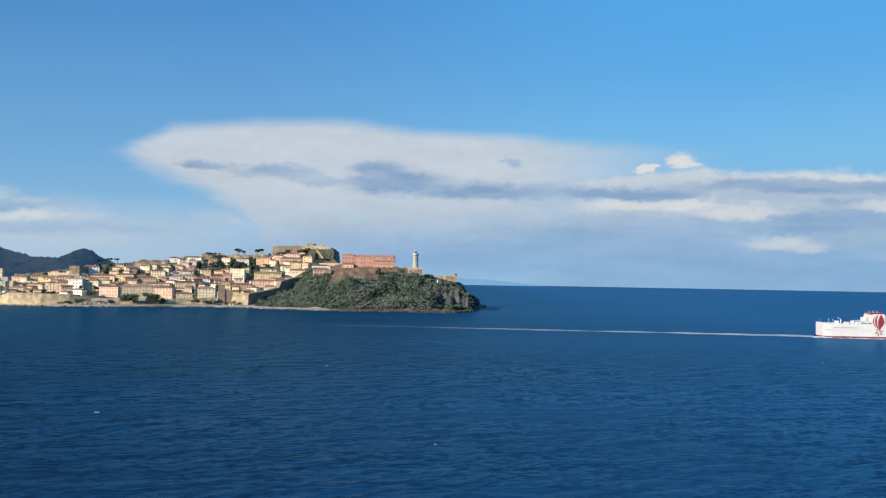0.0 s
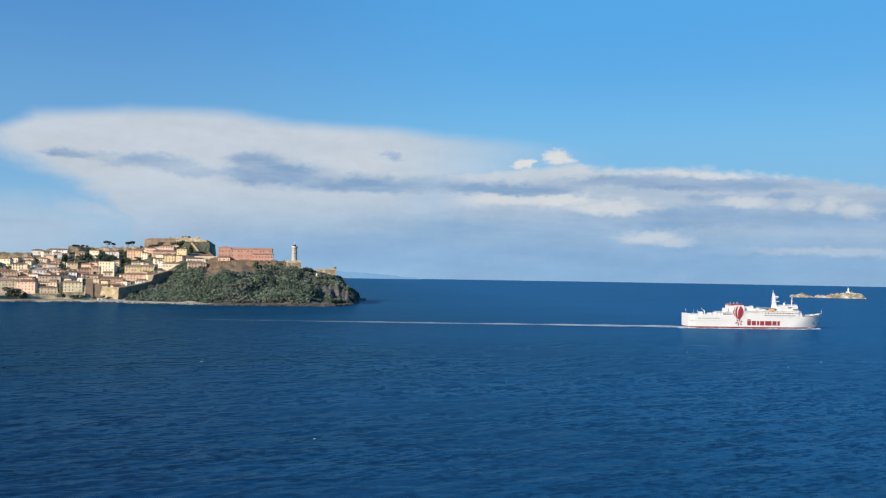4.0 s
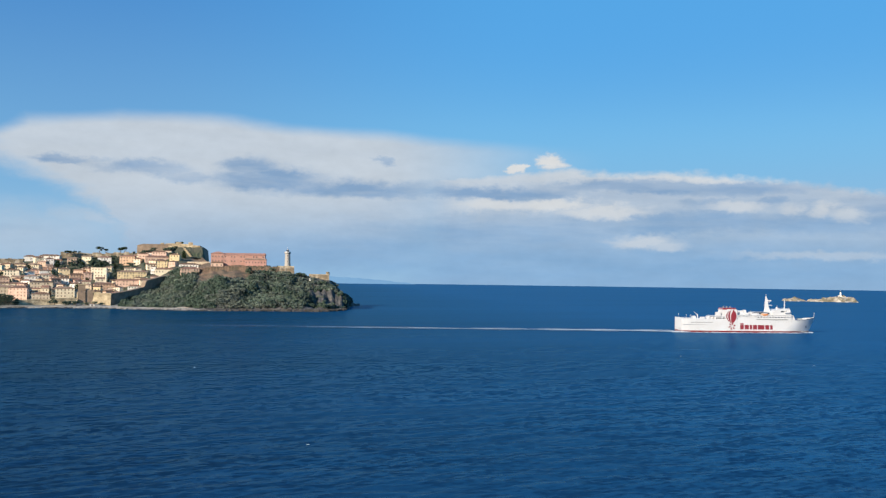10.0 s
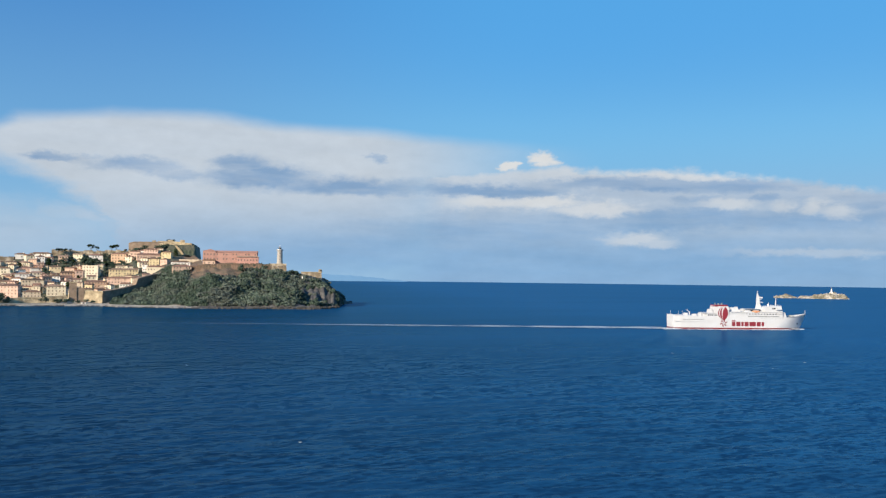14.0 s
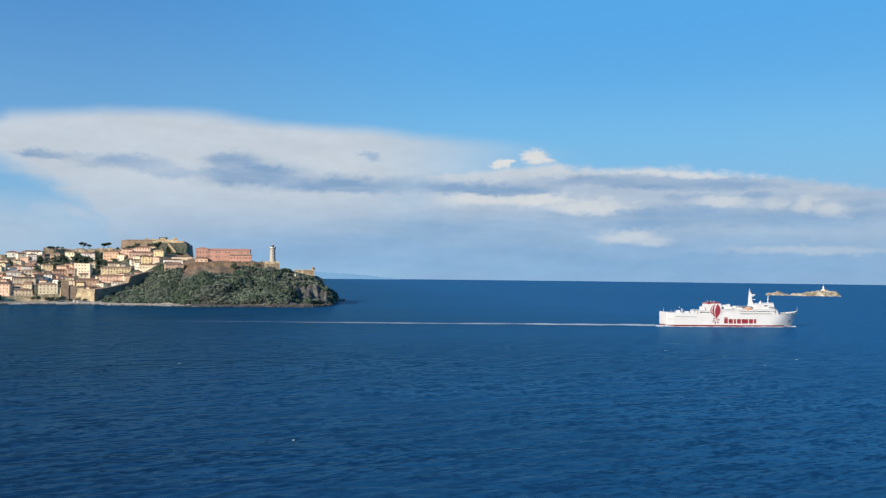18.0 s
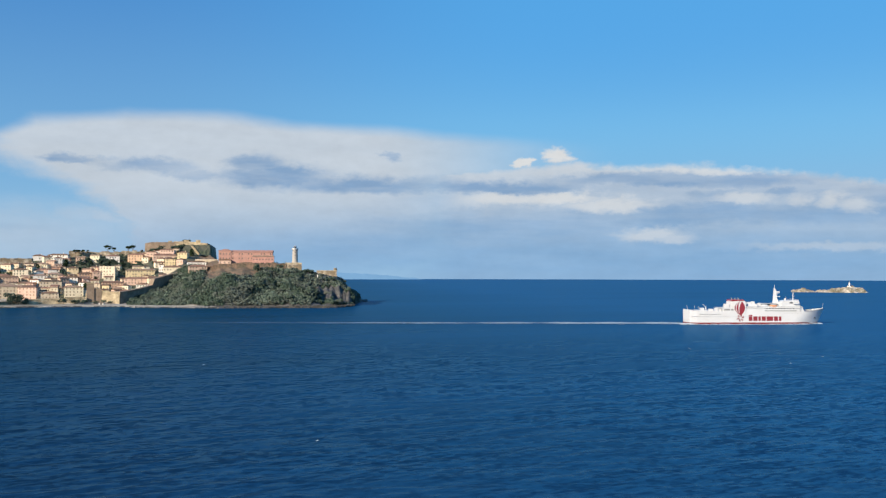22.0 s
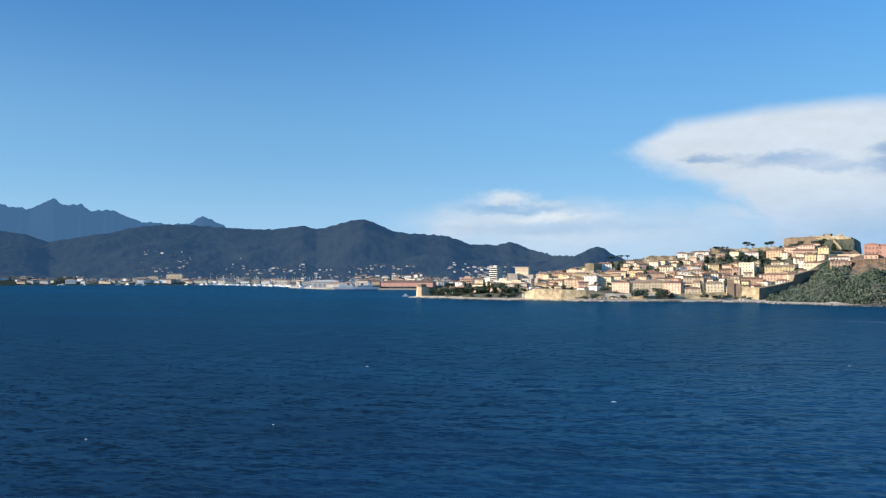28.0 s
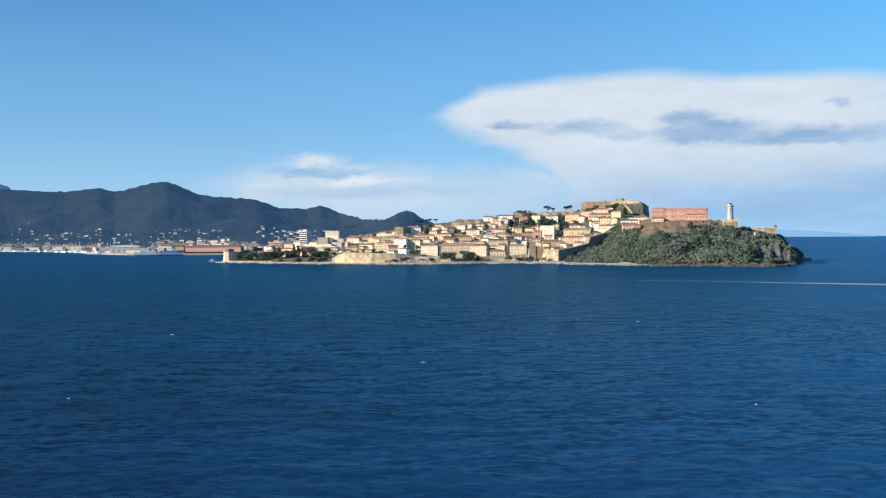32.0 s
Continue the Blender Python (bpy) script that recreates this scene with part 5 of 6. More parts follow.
lighthouse()
cape_fort()
barracks()
castle()
old = thing("stone_tower", facing(13.8, 1042, 0.5), "tall square brown stone tower beside the bastion", "tower")
part("shaft", box(-4.0, 4.0, -3.5, 4.5, -2, 23.0, taper=0.25), BROWN_STONE, old)
part("crown", box(-4.1, 4.1, -3.6, 4.6, 23.0, 24.2), STONE, old)
part("slit_window", box(-0.4, 0.4, -3.45, -3.1, 15, 17), DARK_WINDOW, old)
part("lower_house", box(4.0, 11.5, -2.5, 5, -2, 17.5), BROWN_STONE, old, "shaded annex of the tower")
# ramparts: sunlit sea bastion, its shaded flank climbing the hill, ridge walls, and the low sea wall
rampart("sea_bastion", "sunlit yellow stone sea bastion", [(14.05, 1046, 0, 15.5), (12.16, 1034, 0, 14.8)], 12, STONE, 0.10)
rampart("rampart_flank", "shaded stone rampart climbing the hill", [
    (12.15, 1034, 0, 14.4), (11.64, 1047, 2, 15.6), (10.96, 1065, 3, 18.0), (10.30, 1083, 4, 21.2), (10.17, 1086, 5, 28.5), (9.41, 1108, 8, 32.7), (8.53, 1135, 14, 36.5), (7.5, 1168, 20, 40.5)], 5, BROWN_STONE, 0.03)
rampart("upper_rampart", "red-brown earth-stained retaining wall under the barracks", ragged([(7.4, 1100, 30, 43.0), (6.6, 1084, 34, 46.0), (5.0, 1076, 36, 47.0), (3.4, 1070, 36, 47.6), (2.3, 1066, 34, 46.2)], 0.16, 1.6, 5), 5, EARTH, 0.16)
rampart("ridge_wall", "pale fortress wall along the ridge", ragged([(15.0, 1290, 50, 64.2), (13.7, 1288, 52, 63.6), (12.5, 1285, 54, 64.0), (11.0, 1280, 56, 66)], 0.2, 2.2, 1), 5, OLD_STONE, 0.05)
rampart("ruined_fort_wall", "old beige fort wall on the ridge", ragged([(19.0, 1250, 38, 52.5), (18.3, 1249, 38, 54), (17.0, 1248, 38, 53.2), (16.9, 1258, 40, 53.0)], 0.17, 1.8, 2), 5, OLD_STONE, 0.05)
rampart("western_bastion", "beige stone bastion above the roofs", [(22.55, 1200, 26, 43.2), (22.0, 1197, 26, 43.2), (21.95, 1200, 26, 43), (21.2, 1224, 28, 42.4)], 8, OLD_STONE, 0.08)
rampart("sea_wall", "sunlit cream sea wall of the old town", [(26.3, 1052, -1, 9.3), (25.7, 1040, -1, 13.2), (24.0, 1028, -1, 12.2), (22.5, 1026, -1, 11.8), (21.3, 1030, -1, 8.0)], 14, STONE, 0.10)
rampart("lower_town_wall", "low brown stone wall above the shore", [(21.2, 1030, -1, 4.5), (19.0, 1026, -1, 5.2), (17.5, 1027, -1, 6.5), (17.4, 1027, -1, 7.4), (16.0, 1031, -1, 8.5), (15.9, 1031, -1, 7.8), (14.1, 1035, -1, 9.5)], 5, STONE, 0.12)
rampart("quay", "low pale stone quay", [(33.0, 1149, -3, 1.5), (31.5, 1120, -3, 1.5), (29.3, 1084, -3, 1.6), (26.3, 1058, -3, 1.6)], 8, STONE, 0.0)
rampart("promenade_wall", "low pale stone quay", [(21.4, 1016, -2, 2.4), (19.0, 1014, -2, 2.4), (16.5, 1018, -2, 2.4), (14.1, 1022, -2, 2.4)], 5, CONCRETE, 0.0)

# ---- houses placed one by one: colour, azimuth, distance, width, height ----
house("yellow", 23.67, 1208, 20.6, 7.6, turn=-2)
house("yellow", 22.84, 1175, 16.8, 7.5, roof="pale", turn=8)
house("cream", 24.29, 1154, 18.2, 7.9, turn=-10)
house("beige", 23.48, 1132, 11.6, 9.8, turn=0)
house("pink", 22.84, 1116, 12.8, 9.7, turn=-10)
house("white", 22.14, 1110, 15.4, 13.5, roof="pale", turn=-4)
house("cream", 21.22, 1112, 16.2, 11.0, turn=-12)
house("pink", 20.25, 1075, 21.4, 11.4, roof="brown", turn=-12)
house("beige", 18.65, 1072, 40.6, 12.7, d=14, roof="pale", turn=8)
house("pink", 17.09, 1067, 19.1, 13.4, d=14, roof="brown", turn=-11)
house("cream", 25.26, 1157, 14.2, 6.6, turn=-5)
house("cream", 14.70, 1071, 19.5, 10.4, roof="pale", turn=6)
house("yellow", 17.60, 1183, 23.3, 7.1, turn=-12)
house("pink", 18.49, 1160, 15.1, 6.9, turn=0)
house("pink", 16.44, 1199, 15.8, 4.3, turn=-1)
house("yellow", 14.78, 1183, 12.2, 7.9, turn=12)
house("cream", 12.84, 1154, 17.6, 14.8, roof="flat", turn=-5)
house("yellow", 11.02, 1156, 33.5, 10.0, roof="pale", turn=5)
house("orange", 11.25, 1234, 19.0, 11.4, turn=-11)
house("white", 12.58, 1251, 16.8, 7.7, turn=6)
house("white", 15.54, 1274, 25.4, 6.2, turn=-9)
house("white", 16.62, 1276, 13.8, 6.1, turn=4)
house("yellow", 9.26, 1179, 12.4, 9.5, turn=-5)
house("cream", 9.15, 1150, 22.1, 5.7, turn=-1)
house("white", 9.79, 1165, 5.8, 8.6, turn=-2)
house("white", 7.73, 1155, 23.0, 4.3, turn=0)
house("pink", 7.67, 1087, 21.0, 6.8, turn=5)
house("pink", 9.51, 1217, 33.9, 6.0, turn=7)
house("beige", 7.13, 1163, 27.5, 5.8, roof="flat", turn=-4)
house("yellow", 19.40, 1158, 21.2, 8.9, turn=-7)
house("beige", 20.64, 1166, 29.3, 6.8, roof="brown", turn=-9)
house("pink", 18.16, 1147, 20.5, 7.5, turn=6)
house("cream", 17.55, 1176, 16.8, 9.8, turn=4)
house("white", 14.94, 1137, 18.6, 6.9, turn=0)
house("orange", 14.08, 1156, 16.9, 6.3, turn=11)
house("orange", 12.59, 1112, 23.8, 6.8, turn=10)
house("cream", 12.11, 1112, 7.5, 5.5, turn=-5)
house("pink", 11.17, 1130, 29.2, 6.9, turn=-2)
house("white", 10.85, 1094, 13.5, 6.7, turn=-7)
house("pink", 13.49, 1154, 9.2, 8.4, turn=8)
house("beige", 15.97, 1116, 23.5, 8.1, roof="brown", turn=8)
house("beige", 16.00, 1052, 17.7, 9.5, turn=7)
house("beige", 22.16, 1208, 20.9, 6.3, turn=-7)
house("white", 21.34, 1214, 19.0, 9.9, turn=10)
house("cream", 15.78, 1158, 16.1, 7.0, roof="pale", turn=11)
house("white", 16.52, 1148, 15.2, 8.3, roof="pale", turn=8)
house("cream", 17.29, 1132, 16.9, 3.4, turn=2)
house("beige", 22.65, 1204, 42.9, 5.6, roof="flat", turn=-4)
house("yellow", 25.22, 1141, 17.8, 7.8, roof="pale", turn=2)
house("white", 25.95, 1235, 12.3, 10.8, roof="flat", turn=-5)
house("pink", 25.14, 1280, 18.4, 8.0, turn=-11)
house("grey", 27.02, 1210, 14.0, 18.5, roof="flat", turn=-2)
house("beige", 26.44, 1380, 20.7, 6.9, roof="flat", turn=-1, z=31.2)
house("orange", 27.32, 1124, 12.0, 8.4, turn=5)
house("white", 26.18, 1093, 17.1, 5.5, roof="flat", turn=-9)
house("white", 28.55, 1359, 15.3, 11.1, roof="flat", turn=-8)
house("cream", 29.18, 1346, 14.3, 11.0, turn=-1)
house("white", 30.42, 1314, 11.6, 9.9, turn=-5)
house("pink", 30.84, 1201, 11.3, 6.0, turn=-9)
house("white", 27.82, 1248, 18.0, 9.4, roof="flat", turn=-5)
house("white", 26.71, 1109, 24.3, 8.3, roof="pale", turn=-2)
house("beige", 24.17, 1267, 14.2, 6.3, turn=-3)
house("cream", 24.40, 1203, 18.7, 6.0, roof="flat", turn=8)

# white flat-roofed blocks beside the tower block, and low houses among the trees of the tongue
for c, a, d, w, h in (("grey", 27.75, 1165, 14, 8), ("cream", 27.35, 1180, 12, 11), ("beige", 26.75, 1165, 13, 10), ("cream", 26.45, 1150, 12, 7), ("grey", 26.1, 1170, 13, 11), ("beige", 25.75, 1190, 15, 10),
                      ("cream", 27.6, 1215, 11, 13), ("beige", 26.9, 1260, 18, 15), ("grey", 26.0, 1215, 14, 13), ("cream", 27.25, 1140, 12, 5)):
    house(c, a, d, w, h, 11, roof="flat", turn=-8)
for c, a, d, w, h in (("pink", 31.9, 1172, 13, 4.5), ("beige", 31.4, 1180, 11, 5), ("cream", 30.95, 1168, 14, 4.5), ("pink", 30.4, 1165, 12, 5.5), ("white", 29.9, 1160, 11, 5), ("orange", 29.45, 1158, 15, 5.5), ("beige", 28.95, 1150, 12, 6),
                      ("white", 28.5, 1145, 13, 5), ("pink", 28.05, 1135, 14, 5.5), ("cream", 29.2, 1195, 16, 8), ("pink", 30.2, 1200, 15, 7), ("white", 28.4, 1190, 14, 9), ("beige", 31.2, 1215, 15, 6)):
    house(c, a, d, w, h, 9, turn=-12, sides=False)

# ---- the rest of the old town, row behind row ----
PLACED = [(o.matrix_basis.translation.x, o.matrix_basis.translation.y) for o in scene.objects if o.type == "EMPTY" and o.get("category") in ("house", "fortress", "fort")]


def fill_town():
    rng = random.Random(5)
    dist = 1078.0
    while dist < 1262:
        az = 7.6 + rng.random()
        while az < 27.0:
            w = rng.uniform(7, 12.5)
            a, d = az, dist + rng.uniform(-7, 7)
            az += math.degrees((w + rng.uniform(0, 6)) / dist)
            x, y = spot(a, d + 5)
            if (a < 12.9 and d < float(np.interp(a, (7.5, 10.2, 12.2, 12.9), (1180, 1098, 1052, 1060)))) or (a < 10.9 and d > 1222) or (21.0 < a < 22.9 and d > 1178) or (d > 1234 and 16.6 < a < 19.4 and d < 1262):
                continue
            if any((x - p) ** 2 + (y - q) ** 2 < (w * 0.5 + 7) ** 2 for p, q in PLACED):
                continue
            if rng.random() < 0.16 + (0.24 if d > 1180 else 0) + (0.4 if d > 1185 and 10.8 < a < 15 else 0):
                if rng.random() < 0.85:
                    tree(a, d, rng.choice(("round", "round", "cypress")), rng.uniform(6, 10), rng.uniform(5, 9), "green garden tree between the town houses")
                continue
            colour = rng.choice(("cream", "cream", "yellow", "pink", "orange", "white", "beige", "cream"))
            roof = rng.choice(("terracotta", "terracotta", "brown", "pale"))
            house(colour, a, d, w, rng.uniform(4.5, 9), rng.uniform(7, 10), roof, rng.choice((0, 1)), rng.uniform(-32, 26), sides=False)
        dist += 17


fill_town()

# ---- the tongue of land with the round tower, and the blocks behind it ----


def round_tower():
    t = thing("round_tower", facing(32.88, 1156, 0), "squat orange-brown old harbour tower", "tower")
    part("body", tube((0, 0, -2), (0, 0, 13.5), 6.8, 6.0, 8), PLASTERS["orange"], t)
    part("crown", tube((0, 0, 13.5), (0, 0, 16.8), 6.5, 6.5, 8), BROWN_STONE, t, "brown stone crown")
    part("side_house", box(3, 9.5, -3.5, 4, -1, 11.5), PLASTERS["orange"], t)
    part("slit_window", box(-0.5, 0.5, -5.4, -4.6, 7.5, 9), DARK_WINDOW, t)


def slab(az, dist, z, w, d, h, floors, colour, name, label, turn=0.0, balcony=True):
    t = thing(name, facing(az, dist, z, turn), label, "building")
    part("wall", box(-w / 2, w / 2, -d / 2, d / 2, -8, h), PLASTERS[colour], t)
    part("roof_house", box(-w / 5, w / 4, -d / 4, d / 4, h, h + 2.4), PLASTERS[colour], t)
    step = h / floors
    for i in range(floors):
        part("balcony" if balcony else "string_course", box(-w / 2 - 0.3, w / 2 + 0.3, -d / 2 - 1.1, -d / 2, i * step + step * 0.72, i * step + step * 1.0), PLASTERS["white" if balcony else colour], t)
        if balcony:
            part("window_band", box(-w / 2 + 0.4, w / 2 - 0.4, -d / 2 - 0.06, -d / 2 + 0.1, i * step + 0.1, i * step + step * 0.7), SHIP_DARK, t, "dark glazed floor front")
            continue
        n = max(2, int(w / 3))
        for j in range(n):
            x = (j + 0.5) / n * w - w / 2
            part("window", shared(("window", "wide"), lambda: box(-1.0, 1.0, -0.08, 0.1, 0, 1.8), DARK_WINDOW), None, t, at=(x, -d / 2, i * step + 0.2))
    return t


round_tower()
slab(28.12, 1330, 8, 13, 14, 31, 10, "grey", "tower_block", "high-rise tower block with white balconies on every floor", turn=-36)
slab(29.95, 1330, 6, 18.5, 12, 17, 5, "pink", "apartment_block", "pinkish apartment block with rows of windows", turn=-14, balcony=False)
for a, d, k, h, w in ((32.6, 1168, "round", 9, 10), (32.1, 1150, "round", 10, 13), (31.6, 1145, "round", 9, 13), (31.2, 1150, "cypress", 13, 4), (30.7, 1135, "round", 8, 10), (30.1, 1125, "cypress", 15, 4.5),
                      (29.8, 1130, "cypress", 14, 4), (29.3, 1120, "round", 10, 12), (28.85, 1110, "cypress", 14, 6), (28.6, 1105, "cypress", 15, 6), (28.3, 1105, "round", 12, 10), (27.9, 1095, "round", 13, 12),
                      (27.4, 1085, "round", 7, 9), (26.9, 1085, "round", 7, 10), (26.4, 1078, "round", 6, 9), (31.0, 1140, "round", 9, 9), (30.4, 1130, "round", 7, 8), (29.0, 1115, "round", 8, 9)):
    tree(a, d, k, h, w, "dark green tree on the low tongue of land")
# two dark round trees by the quay, shrubs, and pines on the ridge
for a, d, h, w in ((19.35, 1019, 14, 14), (18.95, 1020, 13, 12), (18.05, 1019, 14, 13), (17.65, 1020, 12.5, 12), (17.3, 1021, 8.5, 8), (21.95, 1016, 7, 11), (20.2, 1018, 6, 9), (15.25, 1022, 9, 7), (14.6, 1024, 6, 7), (14.2, 1024, 5, 6)):
    tree(a, d, "round", h, w, "dense dark round tree by the waterfront")
for a, d, h, w in ((14.65, 1282, 11, 12), (14.2, 1284, 10, 7), (12.85, 1288, 15, 10), (12.5, 1290, 13, 7), (11.7, 1290, 14, 10), (11.45, 1288, 14.5, 9), (19.9, 1288, 7, 10), (20.3, 1285, 8, 10), (20.9, 1270, 9, 11), (8.25, 1284, 14, 7), (7.75, 1286, 13.5, 7)):
    tree(a, d, "umbrella", h, w, "umbrella pine standing dark on the ridge")
for i in range(60):
    rr = random.Random(i)
    a, d = rr.uniform(10.8, 14.6), rr.uniform(1190, 1270)
    if not any((spot(a, d)[0] - p) ** 2 + (spot(a, d)[1] - q) ** 2 < 130 for p, q in PLACED):
        tree(a, d, "round", rr.uniform(5, 8), rr.uniform(6, 10), "dark garden tree below the fortress")
for a, d in ((4.15, 1062), (3.95, 1060), (2.75, 1070), (2.5, 1068), (0.95, 1064), (0.75, 1066), (3.4, 1072)):
    tree(a, d, "round", 10 if 4 < a < 4.5 else (7 if a > 1 else 5), 7, "bushy green tree on the brow of the cape")
for i in range(30):
    rr = random.Random(300 + i)
    a = rr.uniform(26.6, 32.4)
    d = float(np.interp(a, LAND[:, 0], LAND[:, 1])) + rr.uniform(7, 50)
    if not any((spot(a, d)[0] - p) ** 2 + (spot(a, d)[1] - q) ** 2 < 90 for p, q in PLACED):
        tree(a, d, rr.choice(("round", "round", "umbrella", "cypress")), rr.uniform(6, 11), rr.uniform(7, 11), "dark green tree on the low tongue of land")
scrub()

# houses and dark trees right under the fortress
for c, a, d, w, h in (("pink", 10.35, 1238, 13, 6), ("white", 9.95, 1240, 8, 5), ("pink", 9.45, 1236, 18, 7), ("beige", 8.95, 1240, 9, 5), ("cream", 10.8, 1244, 10, 6)):
    house(c, a, d, w, h, 8, turn=-8, sides=False)
for i in range(16):
    rr = random.Random(900 + i)
    tree(rr.uniform(8.6, 11.2), rr.uniform(1244, 1258), "round", rr.uniform(5, 8), rr.uniform(6, 9), "dark garden tree below the fortress")
# shrubs, boat sheds and small boats along the foot of the walls
for i in range(52):
    rr = random.Random(700 + i)
    a = rr.uniform(12.4, 26.0) if i < 28 else rr.uniform(25.6, 32.8)
    tree(a, float(np.interp(a, LAND[:, 0], LAND[:, 1])) + rr.uniform(2.5, 7), "round", rr.uniform(2.5, 5), rr.uniform(4, 8), "low shrub on the shore below the walls")
for a, w in ((22.1, 9), (21.5, 7), (20.75, 6), (20.45, 7), (20.0, 5), (24.6, 6), (13.2, 5)):
    hut = thing("boat_shed", facing(a, float(np.interp(a, LAND[:, 0], LAND[:, 1])) + 3.5, 1.2), "small white boat shed on the shore", "shed")
    part("wall", box(-w / 2, w / 2, -2, 2, -2.5, 2.2), PLASTERS["white"], hut)
    part("roof", roof_mesh(w, 4, 0.8, 0, 0.3, 0.15), TILES["pale"], hut, at=(0, 0, 2.2))
    part("door", box(-0.9, 0.9, -2.08, -1.95, 0, 1.9), DARK_WINDOW, hut)



def shore_rocks():
    """Boulders along the waterline, too many to count."""
    rng = random.Random(77)
    bm = bmesh.new()
    for _ in range(1500):
        a = rng.uniform(-2.1, 33.2)
        d = float(np.interp(a, LAND[:, 0], LAND[:, 1])) + (rng.uniform(-29, -20) + 16 * min(1.0, max(0.0, (a - 29.5) / 2)) + 10 * min(1.0, max(0.0, (6 - a) / 3)) if rng.random() < 0.75 else rng.uniform(-20, 2))
        x, y = spot(a, d)
        r = rng.uniform(0.4, 1.3) * (1.9 if a < 2 else 1.2 if a < 7 else 0.8)
        v = add_box(bm, x - r, x + r, y - r, y + r, -0.8, r * rng.uniform(0.5, 1.1), taper=r * 0.35)
        for p in v:
            p.co += Vector((rng.uniform(-0.4, 0.4) * r, rng.uniform(-0.4, 0.4) * r, rng.uniform(-0.2, 0.3) * r))
    tagged(part("shore_rocks", bm, SHORE_ROCK), "grey-brown boulders along the waterline", "rocks", kind="stuff")


SHORE_ROCK = material("shore_boulder", (0.075, 0.07, 0.062), 0.9, second=(0.035, 0.034, 0.032), scale=0.4, amount=0.5, island=0.4)
shore_rocks()

# ---- the islet with its small light ----


def islet():
    az0, dist = -30.75, 1860.0
    ne, nr = 90, 26
    verts, faces = [], []
    L, Wd = 133.0, 46.0
    for i in range(ne):
        u = i / (ne - 1) * 2 - 1
        for j in range(nr):
            v = j / (nr - 1) * 2 - 1
            x, y = u * L / 2, v * Wd / 2
            prof = float(np.interp(u, (-1, -0.85, -0.6, -0.35, -0.2, 0.1, 0.4, 0.62, 0.72, 0.9, 1), (0, 4.5, 6, 2.5, 4, 7.5, 10, 11.5, 8, 8, 0)))
            n = float(fbm(np.array(x / 9.0), np.array(y / 9.0), 61)) * 7
            z = (prof + n) * max(0.0, 1 - abs(v) ** 2.5) - 0.8 - (1.5 if abs(v) > 0.95 else 0)
            verts.append((x, y, z))
    for i in range(ne - 1):
        for j in range(nr - 1):
            faces.append((i * nr + j, (i + 1) * nr + j, (i + 1) * nr + j + 1, i * nr + j + 1))
    x, y = spot(az0, dist)
    ob = new("rock_islet", mesh_of("rock_islet", verts, faces, ISLET_ROCK))
    ob.matrix_basis = pose(x, y, 0, 0, 0, az0)
    tagged(ob, "bare pale rock islet in the open sea", "islet")
    t = thing("islet_light", pose(x, y, 0, 0, 0, az0) @ pose(0.54 * L / 2, 0, 9.6), "small white light tower on the islet", "lighthouse")
    part("house", box(-3.4, 3.0, -2.5, 2.5, -3, 2.6, bevel=0.1), PLASTERS["white"], t)
    part("tower", tube((0.5, 0, 2.3), (0.5, 0, 9.0), 1.25, 1.0, 10), PLASTERS["white"], t)
    part("lantern", tube((0.5, 0, 9.0), (0.5, 0, 11.0), 1.0, 0.9, 8), GLASS, t)
    part("lantern_roof", tube((0.5, 0, 11.0), (0.5, 0, 12.2), 1.2, 0.1, 8), METAL, t)


ISLET_ROCK = material("pale_islet_rock", (0.50, 0.455, 0.40), 0.9, second=(0.13, 0.115, 0.075), scale=0.13, amount=0.75, bump=1.0, bump_scale=0.3)
islet()

# ---- harbour and the far side of the bay ----


# haze is mixed into the far colours: walls greyed and blued, tiles dulled
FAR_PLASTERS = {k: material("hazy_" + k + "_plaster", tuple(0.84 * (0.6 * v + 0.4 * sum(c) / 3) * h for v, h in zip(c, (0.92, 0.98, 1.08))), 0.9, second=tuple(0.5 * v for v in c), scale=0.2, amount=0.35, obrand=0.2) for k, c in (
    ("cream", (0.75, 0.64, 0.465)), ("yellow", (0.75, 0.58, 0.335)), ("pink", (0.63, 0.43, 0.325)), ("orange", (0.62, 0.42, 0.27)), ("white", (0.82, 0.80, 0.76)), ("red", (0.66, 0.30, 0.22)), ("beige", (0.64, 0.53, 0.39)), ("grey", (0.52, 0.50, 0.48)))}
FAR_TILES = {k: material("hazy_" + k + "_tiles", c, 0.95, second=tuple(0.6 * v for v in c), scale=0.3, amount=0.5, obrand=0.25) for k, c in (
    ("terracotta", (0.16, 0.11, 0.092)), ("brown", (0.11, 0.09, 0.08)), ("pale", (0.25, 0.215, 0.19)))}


def harbour_hall():
    t = thing("harbour_hall", facing(38.9, 1775, 2, -18), "broad pale grey harbour hall with a curved roof", "hall")
    part("wall", box(-27, 27, -11, 11, -4, 10), FAR_PLASTERS["grey"], t)
    bm = prism([(-28, 10)] + [(-28 + 56 * i / 14, 10.6 + 4.4 * math.sin(math.pi * (0.12 + 0.76 * i / 14)) - 1.6) for i in range(15)] + [(28, 10)], -12, 12)
    part("roof", bm, FAR_PLASTERS["white"], t, "low curved pale metal roof")
    for i in range(5):
        part("door", box(-22 + 10 * i, -16 + 10 * i, -11.1, -10.9, 0, 6.5), SHIP_GREY, t)


